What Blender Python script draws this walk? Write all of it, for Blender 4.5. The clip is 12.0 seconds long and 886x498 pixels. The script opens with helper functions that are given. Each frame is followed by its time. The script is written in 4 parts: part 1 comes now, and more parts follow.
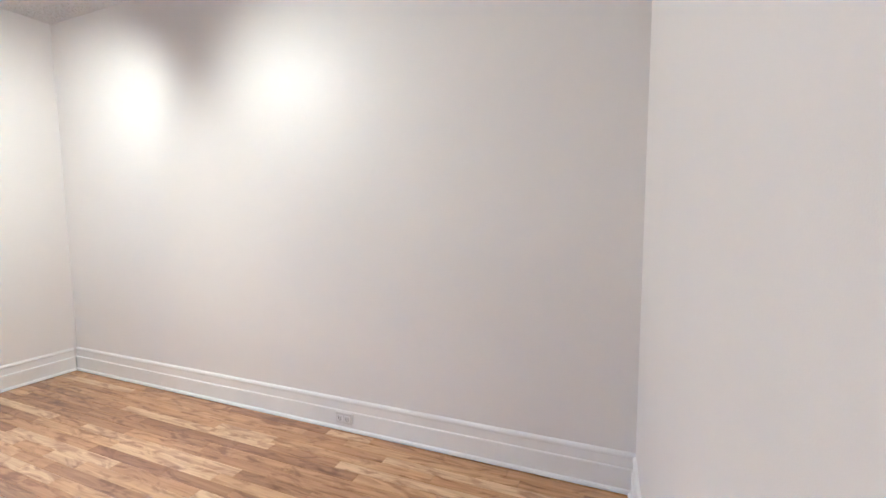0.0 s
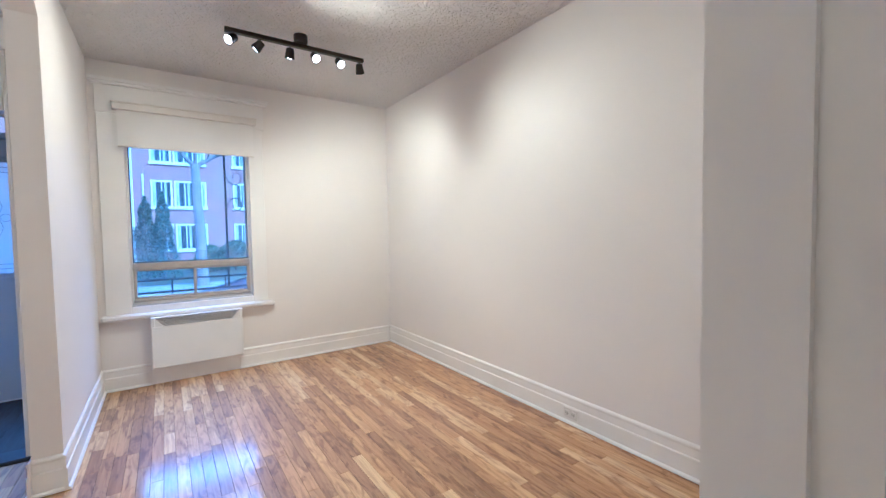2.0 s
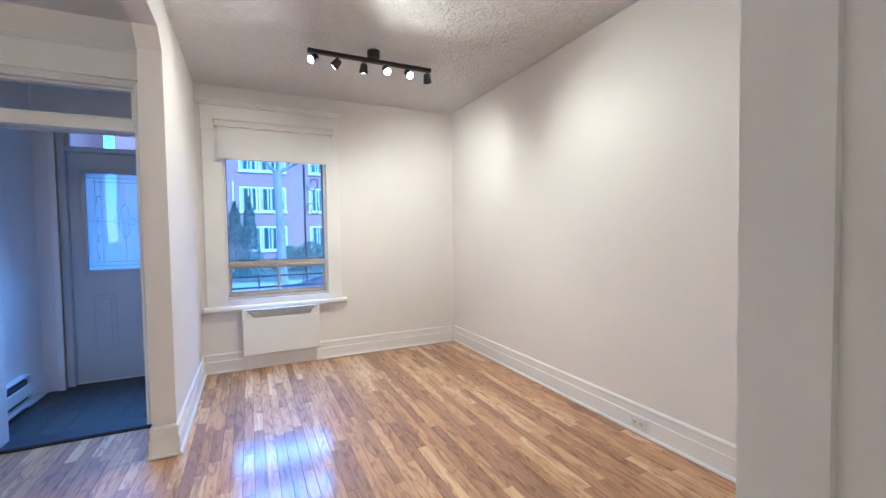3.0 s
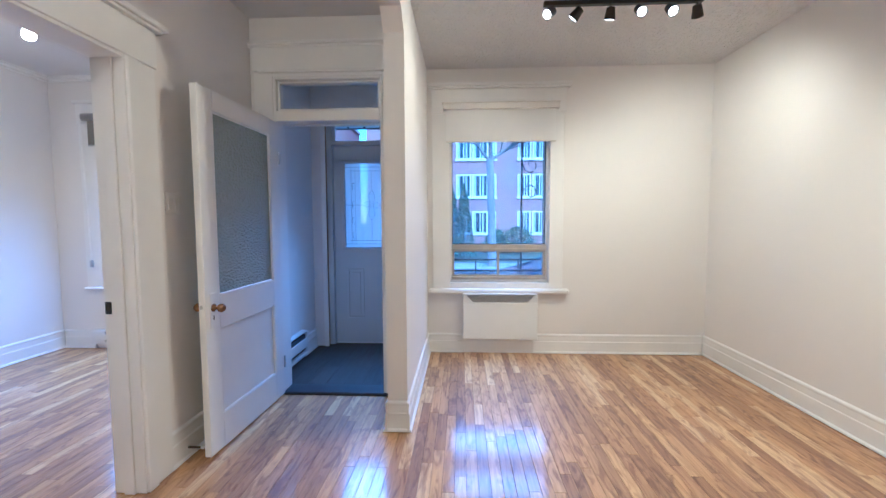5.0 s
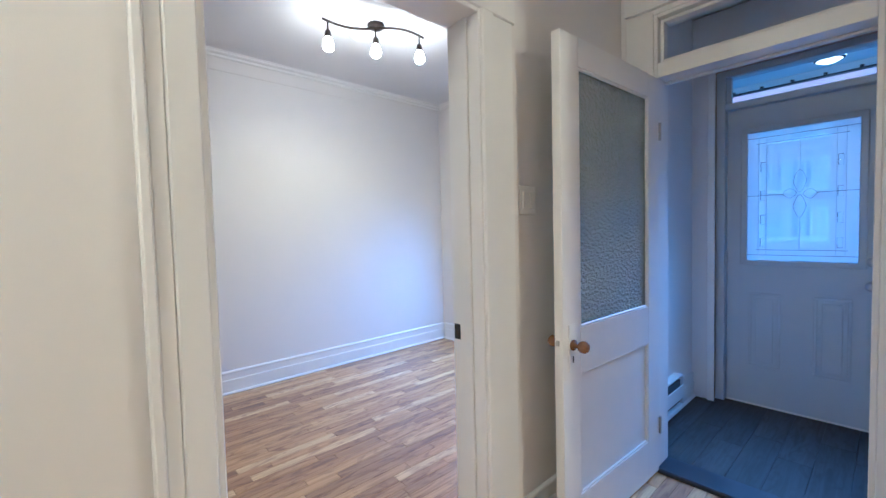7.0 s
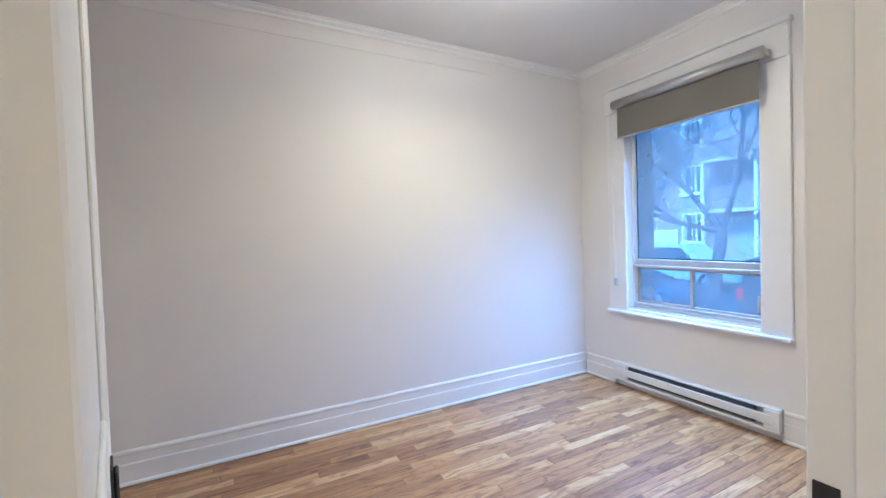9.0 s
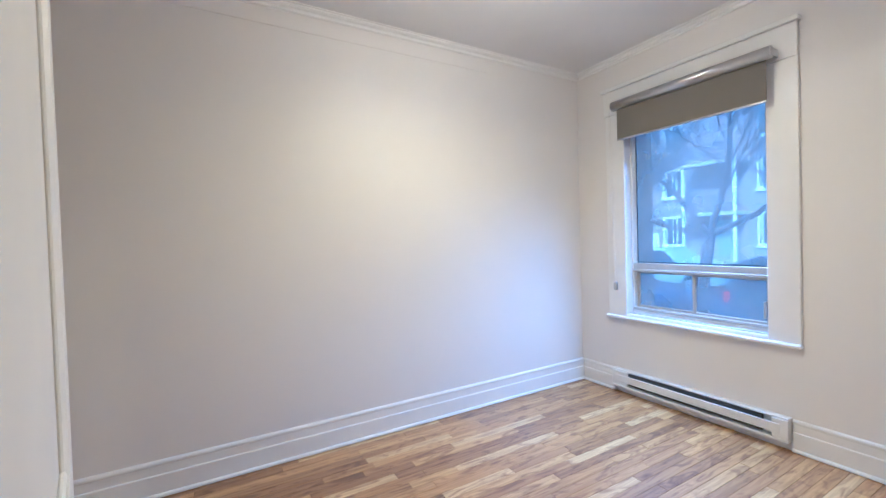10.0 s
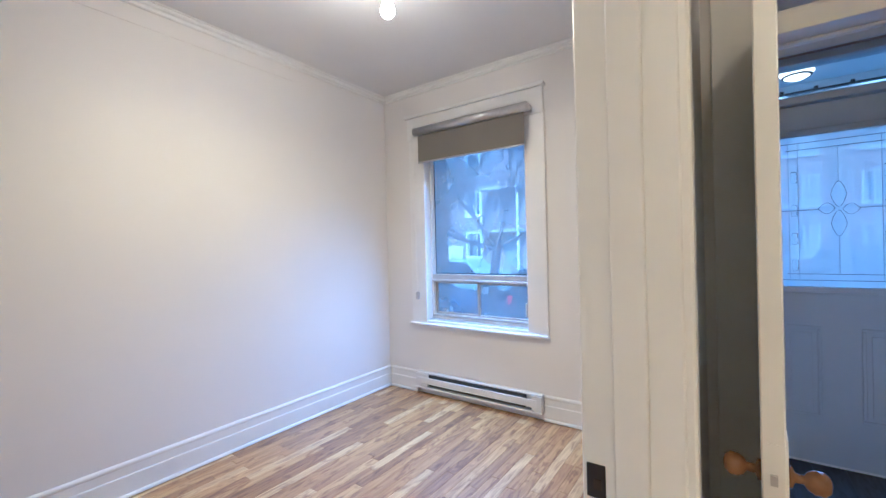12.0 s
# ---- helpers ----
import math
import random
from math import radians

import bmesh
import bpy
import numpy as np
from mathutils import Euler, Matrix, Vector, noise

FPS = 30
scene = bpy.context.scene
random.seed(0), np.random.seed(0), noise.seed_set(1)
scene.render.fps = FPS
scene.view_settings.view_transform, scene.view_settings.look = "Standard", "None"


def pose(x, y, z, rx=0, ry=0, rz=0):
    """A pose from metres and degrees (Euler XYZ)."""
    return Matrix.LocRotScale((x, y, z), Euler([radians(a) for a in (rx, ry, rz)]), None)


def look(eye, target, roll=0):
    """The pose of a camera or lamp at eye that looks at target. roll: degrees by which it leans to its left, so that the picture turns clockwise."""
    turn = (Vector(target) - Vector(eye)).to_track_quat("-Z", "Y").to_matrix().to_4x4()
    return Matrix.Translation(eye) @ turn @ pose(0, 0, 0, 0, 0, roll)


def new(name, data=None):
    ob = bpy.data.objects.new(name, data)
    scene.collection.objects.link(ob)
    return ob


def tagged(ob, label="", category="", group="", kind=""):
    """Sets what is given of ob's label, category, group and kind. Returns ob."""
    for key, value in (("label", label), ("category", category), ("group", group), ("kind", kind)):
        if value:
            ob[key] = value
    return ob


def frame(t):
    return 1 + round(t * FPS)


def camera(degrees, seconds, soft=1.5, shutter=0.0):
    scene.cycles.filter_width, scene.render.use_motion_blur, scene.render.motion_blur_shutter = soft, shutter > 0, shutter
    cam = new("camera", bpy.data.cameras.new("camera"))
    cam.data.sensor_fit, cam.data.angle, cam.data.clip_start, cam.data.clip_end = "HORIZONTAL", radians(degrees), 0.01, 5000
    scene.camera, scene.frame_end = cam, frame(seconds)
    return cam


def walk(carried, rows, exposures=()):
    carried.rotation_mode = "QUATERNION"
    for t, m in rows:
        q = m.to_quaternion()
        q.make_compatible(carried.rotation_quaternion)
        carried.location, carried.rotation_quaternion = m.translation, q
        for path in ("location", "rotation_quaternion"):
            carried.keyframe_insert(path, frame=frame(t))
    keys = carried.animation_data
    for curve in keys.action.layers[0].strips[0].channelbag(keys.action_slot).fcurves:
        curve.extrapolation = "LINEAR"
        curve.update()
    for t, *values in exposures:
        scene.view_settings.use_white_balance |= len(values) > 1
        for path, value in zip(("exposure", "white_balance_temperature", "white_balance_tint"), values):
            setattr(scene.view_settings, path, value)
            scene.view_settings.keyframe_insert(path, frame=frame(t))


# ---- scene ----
# camera and walk
cam = camera(94.9, 12.0)
PATH = [
    (0, (0.034, 0.05, 1.308), (-0.701, 1.903, 1.138), -0.3),
    (0.5, (0.084, 0.052, 1.272), (-1.053, 1.69, 1.118), -1.1),
    (1, (0.153, -0.099, 1.31), (-1.222, 1.346, 1.163), -1.0),
    (1.5, (0.231, -0.165, 1.333), (-1.319, 1.095, 1.221), -1.1),
    (2, (0.373, -0.221, 1.345), (-1.276, 0.907, 1.257), -1.0),
    (2.5, (0.451, -0.249, 1.353), (-1.283, 0.745, 1.282), -1.0),
    (4.3, (0.233, -0.307, 1.319), (-1.728, 0.067, 1.198), -0.3),
    (4.5, (0.153, -0.318, 1.334), (-1.826, -0.057, 1.207), -0.2),
    (5, (-0.02, -0.36, 1.34), (-2.013, -0.454, 1.205), -0.2),
    (5.5, (-0.238, -0.37, 1.335), (-2.169, -0.873, 1.21), -0.4),
    (6, (-0.408, -0.49, 1.331), (-2.193, -1.385, 1.214), -0.6),
    (6.5, (-0.59, -0.72, 1.348), (-2.156, -1.959, 1.241), -1.0),
    (7, (-0.774, -0.919, 1.325), (-2.116, -2.399, 1.237), -1.4),
    (7.5, (-0.931, -1.086, 1.341), (-2.077, -2.723, 1.261), -1.8),
    (7.7, (-0.968, -1.193, 1.327), (-2.07, -2.861, 1.26), -1.8),
    (9.3, (-1.132, -1.883, 1.338), (-2.049, -3.66, 1.283), -1.8),
    (9.5, (-1.12, -1.925, 1.343), (-2.064, -3.687, 1.292), -1.9),
    (10, (-1.1, -1.964, 1.339), (-2.095, -3.698, 1.298), -1.7),
    (10.5, (-1.092, -1.965, 1.347), (-2.171, -3.649, 1.324), -1.5),
    (11, (-1.075, -1.954, 1.347), (-2.288, -3.544, 1.35), -1.4),
    (11.5, (-1.078, -1.922, 1.342), (-2.485, -3.343, 1.356), -1.2),
    (12, (-1.137, -1.858, 1.349), (-2.772, -3.01, 1.342), -1.4),
]
EXPOSURES = [(0, 3.05, 3370, 9), (0.5, 2.98, 3400, 10), (1, 2.97, 3400, 9), (2, 2.82, 3390, 8), (2.5, 2.84, 3400, 8), (4.5, 2.82, 3450, 9), (5, 2.78, 3420, 7), (5.5, 2.70, 3340, 4),
             (6.5, 2.74, 3350, 3), (7.5, 2.93, 3430, 4), (9.5, 2.93, 3600, 2), (12, 2.86, 3660, 4)]
walk(cam, [(t, look(eye, target, roll)) for t, eye, target, roll in PATH], EXPOSURES)

# ---- world and daylight ----
world = bpy.data.worlds.new("sky")
scene.world = world
world.use_nodes = True
wn = world.node_tree
sky = wn.nodes.new("ShaderNodeTexSky")
sky.sky_type = "NISHITA"
sky.sun_disc = False
sky.sun_elevation = radians(28)
sky.sun_rotation = radians(200)
sky.air_density, sky.dust_density, sky.ozone_density = 1.2, 0.4, 3.0
wn.links.new(sky.outputs["Color"], wn.nodes["Background"].inputs["Color"])
wn.nodes["Background"].inputs["Strength"].default_value = 0.08

sun_data = bpy.data.lights.new("sun", "SUN")
sun_data.energy, sun_data.angle, sun_data.color = 1.0, radians(12), (1.0, 0.97, 0.93)
sun = new("sun", sun_data)
sun.matrix_world = look((0, 0, 30), (-25, -10, 10))

WARM = (1.0, 0.585, 0.205)
TRACK_WATTS, BULB_WATTS, HALL_WATTS, BACK_WATTS = 15.5, 4.4, 5.2, 4.5


# the sky's light through the three glazed openings, falling inwards and down
def skylight(y, z, wide, high, watts, x=-4.33, run=0.62, spread=84):
    d = bpy.data.lights.new("window_daylight", "AREA")
    d.shape, d.size, d.size_y, d.energy, d.color, d.spread = "RECTANGLE", wide, high, watts, (0.66, 0.79, 1.0), radians(spread)
    o = new("window_daylight", d)
    o.matrix_world = look((x, y, z), (x + run, y, z - 0.78))


for z in (0.95, 1.4, 1.85):
    skylight(0.01, z, 0.94, 0.2, 0.24, -4.10)
for z in (1.3, 1.65, 2.0):
    skylight(-3.65, z, 0.92, 0.2, 0.75, -4.08, 0.46, 116)
skylight(-1.335, 1.62, 0.56, 0.7, 0.8, -4.08)



# ---- materials ----
def mat(name):
    m = bpy.data.materials.new(name)
    m.use_nodes = True
    return m, m.node_tree.nodes, m.node_tree.links, m.node_tree.nodes["Principled BSDF"]


def painted(name, col, rough=0.5, scale=6.0, amount=0.04, bump=0.15, grain=260.0, metal=0.0):
    """Paint with faint large stains and a fine relief."""
    m, n, l, p = mat(name)
    tc = n.new("ShaderNodeTexCoord")
    big = n.new("ShaderNodeTexNoise")
    big.inputs["Scale"].default_value, big.inputs["Detail"].default_value = scale, 5
    ramp = n.new("ShaderNodeValToRGB")
    ramp.color_ramp.elements[0].position, ramp.color_ramp.elements[1].position = 0.3, 0.7
    ramp.color_ramp.elements[0].color = [c * (1 - amount) for c in col] + [1]
    ramp.color_ramp.elements[1].color = [min(1, c * (1 + amount)) for c in col] + [1]
    fine = n.new("ShaderNodeTexNoise")
    fine.inputs["Scale"].default_value, fine.inputs["Detail"].default_value = grain, 3
    bp = n.new("ShaderNodeBump")
    bp.inputs["Strength"].default_value, bp.inputs["Distance"].default_value = bump, 0.002
    l.new(tc.outputs["Object"], big.inputs["Vector"])
    l.new(tc.outputs["Object"], fine.inputs["Vector"])
    l.new(big.outputs["Fac"], ramp.inputs["Fac"])
    l.new(ramp.outputs["Color"], p.inputs["Base Color"])
    l.new(fine.outputs["Fac"], bp.inputs["Height"])
    l.new(bp.outputs["Normal"], p.inputs["Normal"])
    p.inputs["Roughness"].default_value, p.inputs["Metallic"].default_value = rough, metal
    return m


def emitting(name, col, strength):
    m, n, l, p = mat(name)
    p.inputs["Base Color"].default_value = (0.9, 0.9, 0.9, 1)
    p.inputs["Emission Color"].default_value = (*col, 1)
    p.inputs["Emission Strength"].default_value = strength
    return m


def clear_glass(name, haze=0.0, tint=(0.96, 0.98, 0.98), gloss=0.02):
    """A thin pane: what lies behind it, a translucent veil imitating glare haze, and a fresnel reflection."""
    m, n, l, p = mat(name)
    n.remove(p)
    out = n["Material Output"]
    tr, gl, mix, fr = n.new("ShaderNodeBsdfTransparent"), n.new("ShaderNodeBsdfGlossy"), n.new("ShaderNodeMixShader"), n.new("ShaderNodeFresnel")
    film, veil = n.new("ShaderNodeBsdfTranslucent"), n.new("ShaderNodeMixShader")
    tr.inputs["Color"].default_value = (*tint, 1)
    film.inputs["Color"].default_value = (0.9, 0.92, 0.93, 1)
    gl.inputs["Roughness"].default_value = gloss
    fr.inputs["IOR"].default_value = 1.5
    veil.inputs["Fac"].default_value = haze
    if haze:
        tc, ns, rng = n.new("ShaderNodeTexCoord"), n.new("ShaderNodeTexNoise"), n.new("ShaderNodeMapRange")
        ns.inputs["Scale"].default_value, ns.inputs["Detail"].default_value = 3.0, 4
        rng.inputs["To Min"].default_value, rng.inputs["To Max"].default_value = haze * 0.75, haze * 1.25
        l.new(tc.outputs["Object"], ns.inputs["Vector"])
        l.new(ns.outputs["Fac"], rng.inputs["Value"])
        l.new(rng.outputs["Result"], veil.inputs["Fac"])
    l.new(tr.outputs["BSDF"], veil.inputs[1])
    l.new(film.outputs["BSDF"], veil.inputs[2])
    l.new(fr.outputs["Fac"], mix.inputs["Fac"])
    l.new(veil.outputs["Shader"], mix.inputs[1])
    l.new(gl.outputs["BSDF"], mix.inputs[2])
    l.new(mix.outputs["Shader"], out.inputs["Surface"])
    return m


def pattern_glass(name, tint, rough, scale, depth, stretch=(1, 1, 1), weight=0.85):
    """Figured glass: rough transmission with an uneven relief."""
    m, n, l, p = mat(name)
    tc, mp, vo, bp = n.new("ShaderNodeTexCoord"), n.new("ShaderNodeMapping"), n.new("ShaderNodeTexNoise"), n.new("ShaderNodeBump")
    mp.inputs["Scale"].default_value = stretch
    vo.inputs["Scale"].default_value, vo.inputs["Detail"].default_value = scale, 2.5
    bp.inputs["Strength"].default_value, bp.inputs["Distance"].default_value = 1.0, depth
    l.new(tc.outputs["Object"], mp.inputs["Vector"])
    l.new(mp.outputs["Vector"], vo.inputs["Vector"])
    l.new(vo.outputs["Fac"], bp.inputs["Height"])
    l.new(bp.outputs["Normal"], p.inputs["Normal"])
    p.inputs["Base Color"].default_value = (*tint, 1)
    p.inputs["Roughness"].default_value = rough
    p.inputs["Transmission Weight"].default_value = weight
    p.inputs["IOR"].default_value = 1.3
    return m


def milky_glass(name, clear):
    """Lightly obscured glass: part clear, part scattering, with a fresnel reflection."""
    m, n, l, p = mat(name)
    n.remove(p)
    tr, tl, gl = n.new("ShaderNodeBsdfTransparent"), n.new("ShaderNodeBsdfTranslucent"), n.new("ShaderNodeBsdfGlossy")
    a, b, fr, ns, bp = n.new("ShaderNodeMixShader"), n.new("ShaderNodeMixShader"), n.new("ShaderNodeFresnel"), n.new("ShaderNodeTexNoise"), n.new("ShaderNodeBump")
    ns.inputs["Scale"].default_value = 90
    bp.inputs["Distance"].default_value = 0.002
    l.new(ns.outputs["Fac"], bp.inputs["Height"])
    l.new(bp.outputs["Normal"], gl.inputs["Normal"])
    tr.inputs["Color"].default_value, tl.inputs["Color"].default_value = (0.96, 0.98, 0.98, 1), (0.95, 0.97, 0.98, 1)
    gl.inputs["Roughness"].default_value = 0.08
    a.inputs["Fac"].default_value = 1 - clear
    l.new(tr.outputs["BSDF"], a.inputs[1])
    l.new(tl.outputs["BSDF"], a.inputs[2])
    l.new(fr.outputs["Fac"], b.inputs["Fac"])
    l.new(a.outputs["Shader"], b.inputs[1])
    l.new(gl.outputs["BSDF"], b.inputs[2])
    l.new(b.outputs["Shader"], n["Material Output"].inputs["Surface"])
    return m


def plank_wood(name, tones, rough=0.50, coat=0.9):
    """Each board takes its own tone and its own run of grain."""
    m, n, l, p = mat(name)
    tc, info, comb, add, mp = (n.new("ShaderNodeTexCoord"), n.new("ShaderNodeObjectInfo"), n.new("ShaderNodeCombineXYZ"),
                               n.new("ShaderNodeVectorMath"), n.new("ShaderNodeMapping"))
    mul = n.new("ShaderNodeMath")
    mul.operation, mul.inputs[1].default_value = "MULTIPLY", 61.0
    l.new(info.outputs["Random"], mul.inputs[0])
    for k in ("X", "Y", "Z"):
        l.new(mul.outputs[0], comb.inputs[k])
    l.new(tc.outputs["Object"], add.inputs[0])
    l.new(comb.outputs["Vector"], add.inputs[1])
    mp.inputs["Scale"].default_value = (2.2, 34, 34)
    l.new(add.outputs["Vector"], mp.inputs["Vector"])
    grain, blot, fine = n.new("ShaderNodeTexNoise"), n.new("ShaderNodeTexNoise"), n.new("ShaderNodeTexNoise")
    grain.inputs["Scale"].default_value, grain.inputs["Detail"].default_value, grain.inputs["Distortion"].default_value = 1.3, 7, 1.1
    fine.inputs["Scale"].default_value, fine.inputs["Detail"].default_value = 9, 4
    mp2 = n.new("ShaderNodeMapping")
    mp2.inputs["Scale"].default_value = (4.5, 17, 17)
    l.new(add.outputs["Vector"], mp2.inputs["Vector"])
    blot.inputs["Scale"].default_value, blot.inputs["Detail"].default_value, blot.inputs["Distortion"].default_value = 1.0, 3, 1.5
    l.new(mp.outputs["Vector"], grain.inputs["Vector"])
    l.new(mp.outputs["Vector"], fine.inputs["Vector"])
    l.new(mp2.outputs["Vector"], blot.inputs["Vector"])
    tone = n.new("ShaderNodeValToRGB")
    tone.color_ramp.interpolation = "CONSTANT"
    e = tone.color_ramp.elements
    e[0].color, e[1].color = (*tones[0], 1), (*tones[-1], 1)
    for i, c in enumerate(tones[1:-1]):
        e.new((i + 1) / (len(tones) - 1)).color = (*c, 1)
    l.new(info.outputs["Random"], tone.inputs["Fac"])
    r1 = n.new("ShaderNodeValToRGB")
    r1.color_ramp.elements[0].position, r1.color_ramp.elements[1].position = 0.32, 0.62
    r1.color_ramp.elements[0].color, r1.color_ramp.elements[1].color = (0.66, 0.59, 0.53, 1), (1.06, 1.06, 1.06, 1)
    l.new(grain.outputs["Fac"], r1.inputs["Fac"])
    r2 = n.new("ShaderNodeValToRGB")
    r2.color_ramp.elements[0].position, r2.color_ramp.elements[1].position = 0.33, 0.50
    r2.color_ramp.elements[0].color, r2.color_ramp.elements[1].color = (0.50, 0.40, 0.33, 1), (1, 1, 1, 1)
    l.new(blot.outputs["Fac"], r2.inputs["Fac"])
    m1, m2 = n.new("ShaderNodeMixRGB"), n.new("ShaderNodeMixRGB")
    m1.blend_type = m2.blend_type = "MULTIPLY"
    m1.inputs["Fac"].default_value, m2.inputs["Fac"].default_value = 0.85, 0.85
    l.new(tone.outputs["Color"], m1.inputs[1])
    l.new(r1.outputs["Color"], m1.inputs[2])
    l.new(m1.outputs["Color"], m2.inputs[1])
    l.new(r2.outputs["Color"], m2.inputs[2])
    l.new(m2.outputs["Color"], p.inputs["Base Color"])
    rr = n.new("ShaderNodeMapRange")
    rr.inputs["To Min"].default_value, rr.inputs["To Max"].default_value = rough - 0.06, rough + 0.1
    l.new(blot.outputs["Fac"], rr.inputs["Value"])
    l.new(rr.outputs["Result"], p.inputs["Roughness"])
    bp = n.new("ShaderNodeBump")
    bp.inputs["Strength"].default_value, bp.inputs["Distance"].default_value = 0.12, 0.001
    l.new(fine.outputs["Fac"], bp.inputs["Height"])
    l.new(bp.outputs["Normal"], p.inputs["Normal"])
    p.inputs["Coat Weight"].default_value, p.inputs["Coat Roughness"].default_value = coat, 0.13
    return m


def stippled_ceiling(name, col):
    """Sprayed and knocked-down plaster with curls of relief."""
    m, n, l, p = mat(name)
    tc, a, b, bp, mx = n.new("ShaderNodeTexCoord"), n.new("ShaderNodeTexNoise"), n.new("ShaderNodeTexNoise"), n.new("ShaderNodeBump"), n.new("ShaderNodeMath")
    a.inputs["Scale"].default_value, a.inputs["Detail"].default_value, a.inputs["Distortion"].default_value = 16, 4, 2.2
    b.inputs["Scale"].default_value, b.inputs["Detail"].default_value = 5, 3
    r = n.new("ShaderNodeValToRGB")
    r.color_ramp.elements[0].position, r.color_ramp.elements[1].position = 0.44, 0.58
    mx.operation = "ADD"
    for t in (a, b):
        l.new(tc.outputs["Object"], t.inputs["Vector"])
    l.new(a.outputs["Fac"], r.inputs["Fac"])
    l.new(r.outputs["Color"], mx.inputs[0])
    l.new(b.outputs["Fac"], mx.inputs[1])
    l.new(mx.outputs[0], bp.inputs["Height"])
    bp.inputs["Strength"].default_value, bp.inputs["Distance"].default_value = 0.8, 0.016
    l.new(bp.outputs["Normal"], p.inputs["Normal"])
    p.inputs["Base Color"].default_value = (*col, 1)
    p.inputs["Roughness"].default_value = 0.42
    return m


def brickwork(name, c1, c2, mortar):
    m, n, l, p = mat(name)
    tc, mp, br, ns, mx = (n.new("ShaderNodeTexCoord"), n.new("ShaderNodeMapping"), n.new("ShaderNodeTexBrick"),
                          n.new("ShaderNodeTexNoise"), n.new("ShaderNodeMixRGB"))
    mp.inputs["Rotation"].default_value = (radians(90), 0, radians(90))
    br.inputs["Color1"].default_value, br.inputs["Color2"].default_value, br.inputs["Mortar"].default_value = (*c1, 1), (*c2, 1), (*mortar, 1)
    br.inputs["Scale"].default_value = 1.0
    br.inputs["Brick Width"].default_value, br.inputs["Row Height"].default_value, br.inputs["Mortar Size"].default_value = 0.21, 0.075, 0.006
    ns.inputs["Scale"].default_value = 0.7
    mx.blend_type, mx.inputs["Fac"].default_value = "MULTIPLY", 0.35
    l.new(tc.outputs["Object"], mp.inputs["Vector"])
    l.new(mp.outputs["Vector"], br.inputs["Vector"])
    l.new(tc.outputs["Object"], ns.inputs["Vector"])
    l.new(br.outputs["Color"], mx.inputs[1])
    l.new(ns.outputs["Color"], mx.inputs[2])
    l.new(mx.outputs["Color"], p.inputs["Base Color"])
    p.inputs["Roughness"].default_value = 0.9
    return m


WALL = painted("wall_paint", (0.80, 0.775, 0.75), 0.48, 1.3, 0.015, 0.22, 420)
TRIM = painted("trim_paint", (0.83, 0.82, 0.80), 0.33, 3.0, 0.03, 0.12, 60)
CEIL = painted("flat_ceiling_paint", (0.76, 0.75, 0.745), 0.7, 1.5, 0.03, 0.4, 60)
STIPPLE = stippled_ceiling("stippled_plaster", (0.75, 0.73, 0.71))
WOOD = plank_wood("floor_wood", [(0.333, 0.178, 0.06), (0.492, 0.287, 0.095), (0.577, 0.362, 0.128), (0.386, 0.217, 0.073), (0.675, 0.464, 0.201), (0.525, 0.314, 0.105), (0.44, 0.248, 0.084), (0.62, 0.406, 0.152)])
GAP = painted("floor_gap", (0.05, 0.03, 0.02), 0.9)
VINYL = plank_wood("vinyl_plank", [(0.044, 0.042, 0.039), (0.056, 0.053, 0.049), (0.066, 0.063, 0.058)], 0.62, 0.0)
BLACK = painted("black_metal", (0.016, 0.015, 0.015), 0.42, 8, 0.2, 0.1)
SILL_BLACK = painted("dark_threshold", (0.018, 0.020, 0.028), 0.4, 9, 0.2, 0.2)
BRONZE = painted("aged_bronze", (0.055, 0.042, 0.032), 0.45, 20, 0.3, 0.1, 200, 0.6)
KNOB = painted("amber_knob", (0.20, 0.095, 0.03), 0.22, 25, 0.25, 0.05)
HEATER = painted("heater_enamel", (0.80, 0.80, 0.79), 0.35, 4, 0.02, 0.05)
SLOT = painted("heater_slot", (0.06, 0.065, 0.07), 0.6)
ALU = painted("window_aluminium", (0.47, 0.45, 0.415), 0.4, 12, 0.08, 0.1, 80, 0.25)
SASH = painted("window_sash_white", (0.80, 0.80, 0.79), 0.4, 9, 0.03)
GASKET = painted("window_gasket", (0.04, 0.05, 0.06), 0.7)
WHITE_BLIND = painted("white_blind_fabric", (0.86, 0.85, 0.83), 0.75, 3, 0.02, 0.2, 900)
bn, bk = WHITE_BLIND.node_tree.nodes, WHITE_BLIND.node_tree.links
through_light, blend = bn.new("ShaderNodeBsdfTranslucent"), bn.new("ShaderNodeMixShader")
through_light.inputs["Color"].default_value, blend.inputs["Fac"].default_value = (0.85, 0.84, 0.82, 1), 0.2
bk.new(bn["Principled BSDF"].outputs["BSDF"], blend.inputs[1])
bk.new(through_light.outputs["BSDF"], blend.inputs[2])
bk.new(blend.outputs["Shader"], bn["Material Output"].inputs["Surface"])
BAR = painted("blind_bar", (0.74, 0.71, 0.66), 0.4)
GREY_BLIND = painted("grey_blind_fabric", (0.20, 0.185, 0.16), 0.85, 4, 0.03, 0.4, 900)
STEEL = painted("brushed_steel", (0.55, 0.55, 0.56), 0.3, 20, 0.05, 0.1, 300, 0.9)
EXTDOOR = painted("steel_door_paint", (0.52, 0.55, 0.585), 0.4, 3, 0.02, 0.1)
SAGE = painted("sage_door_paint", (0.27, 0.31, 0.285), 0.4, 5, 0.05, 0.15)
PLASTIC = painted("switch_plastic", (0.80, 0.785, 0.75), 0.3)
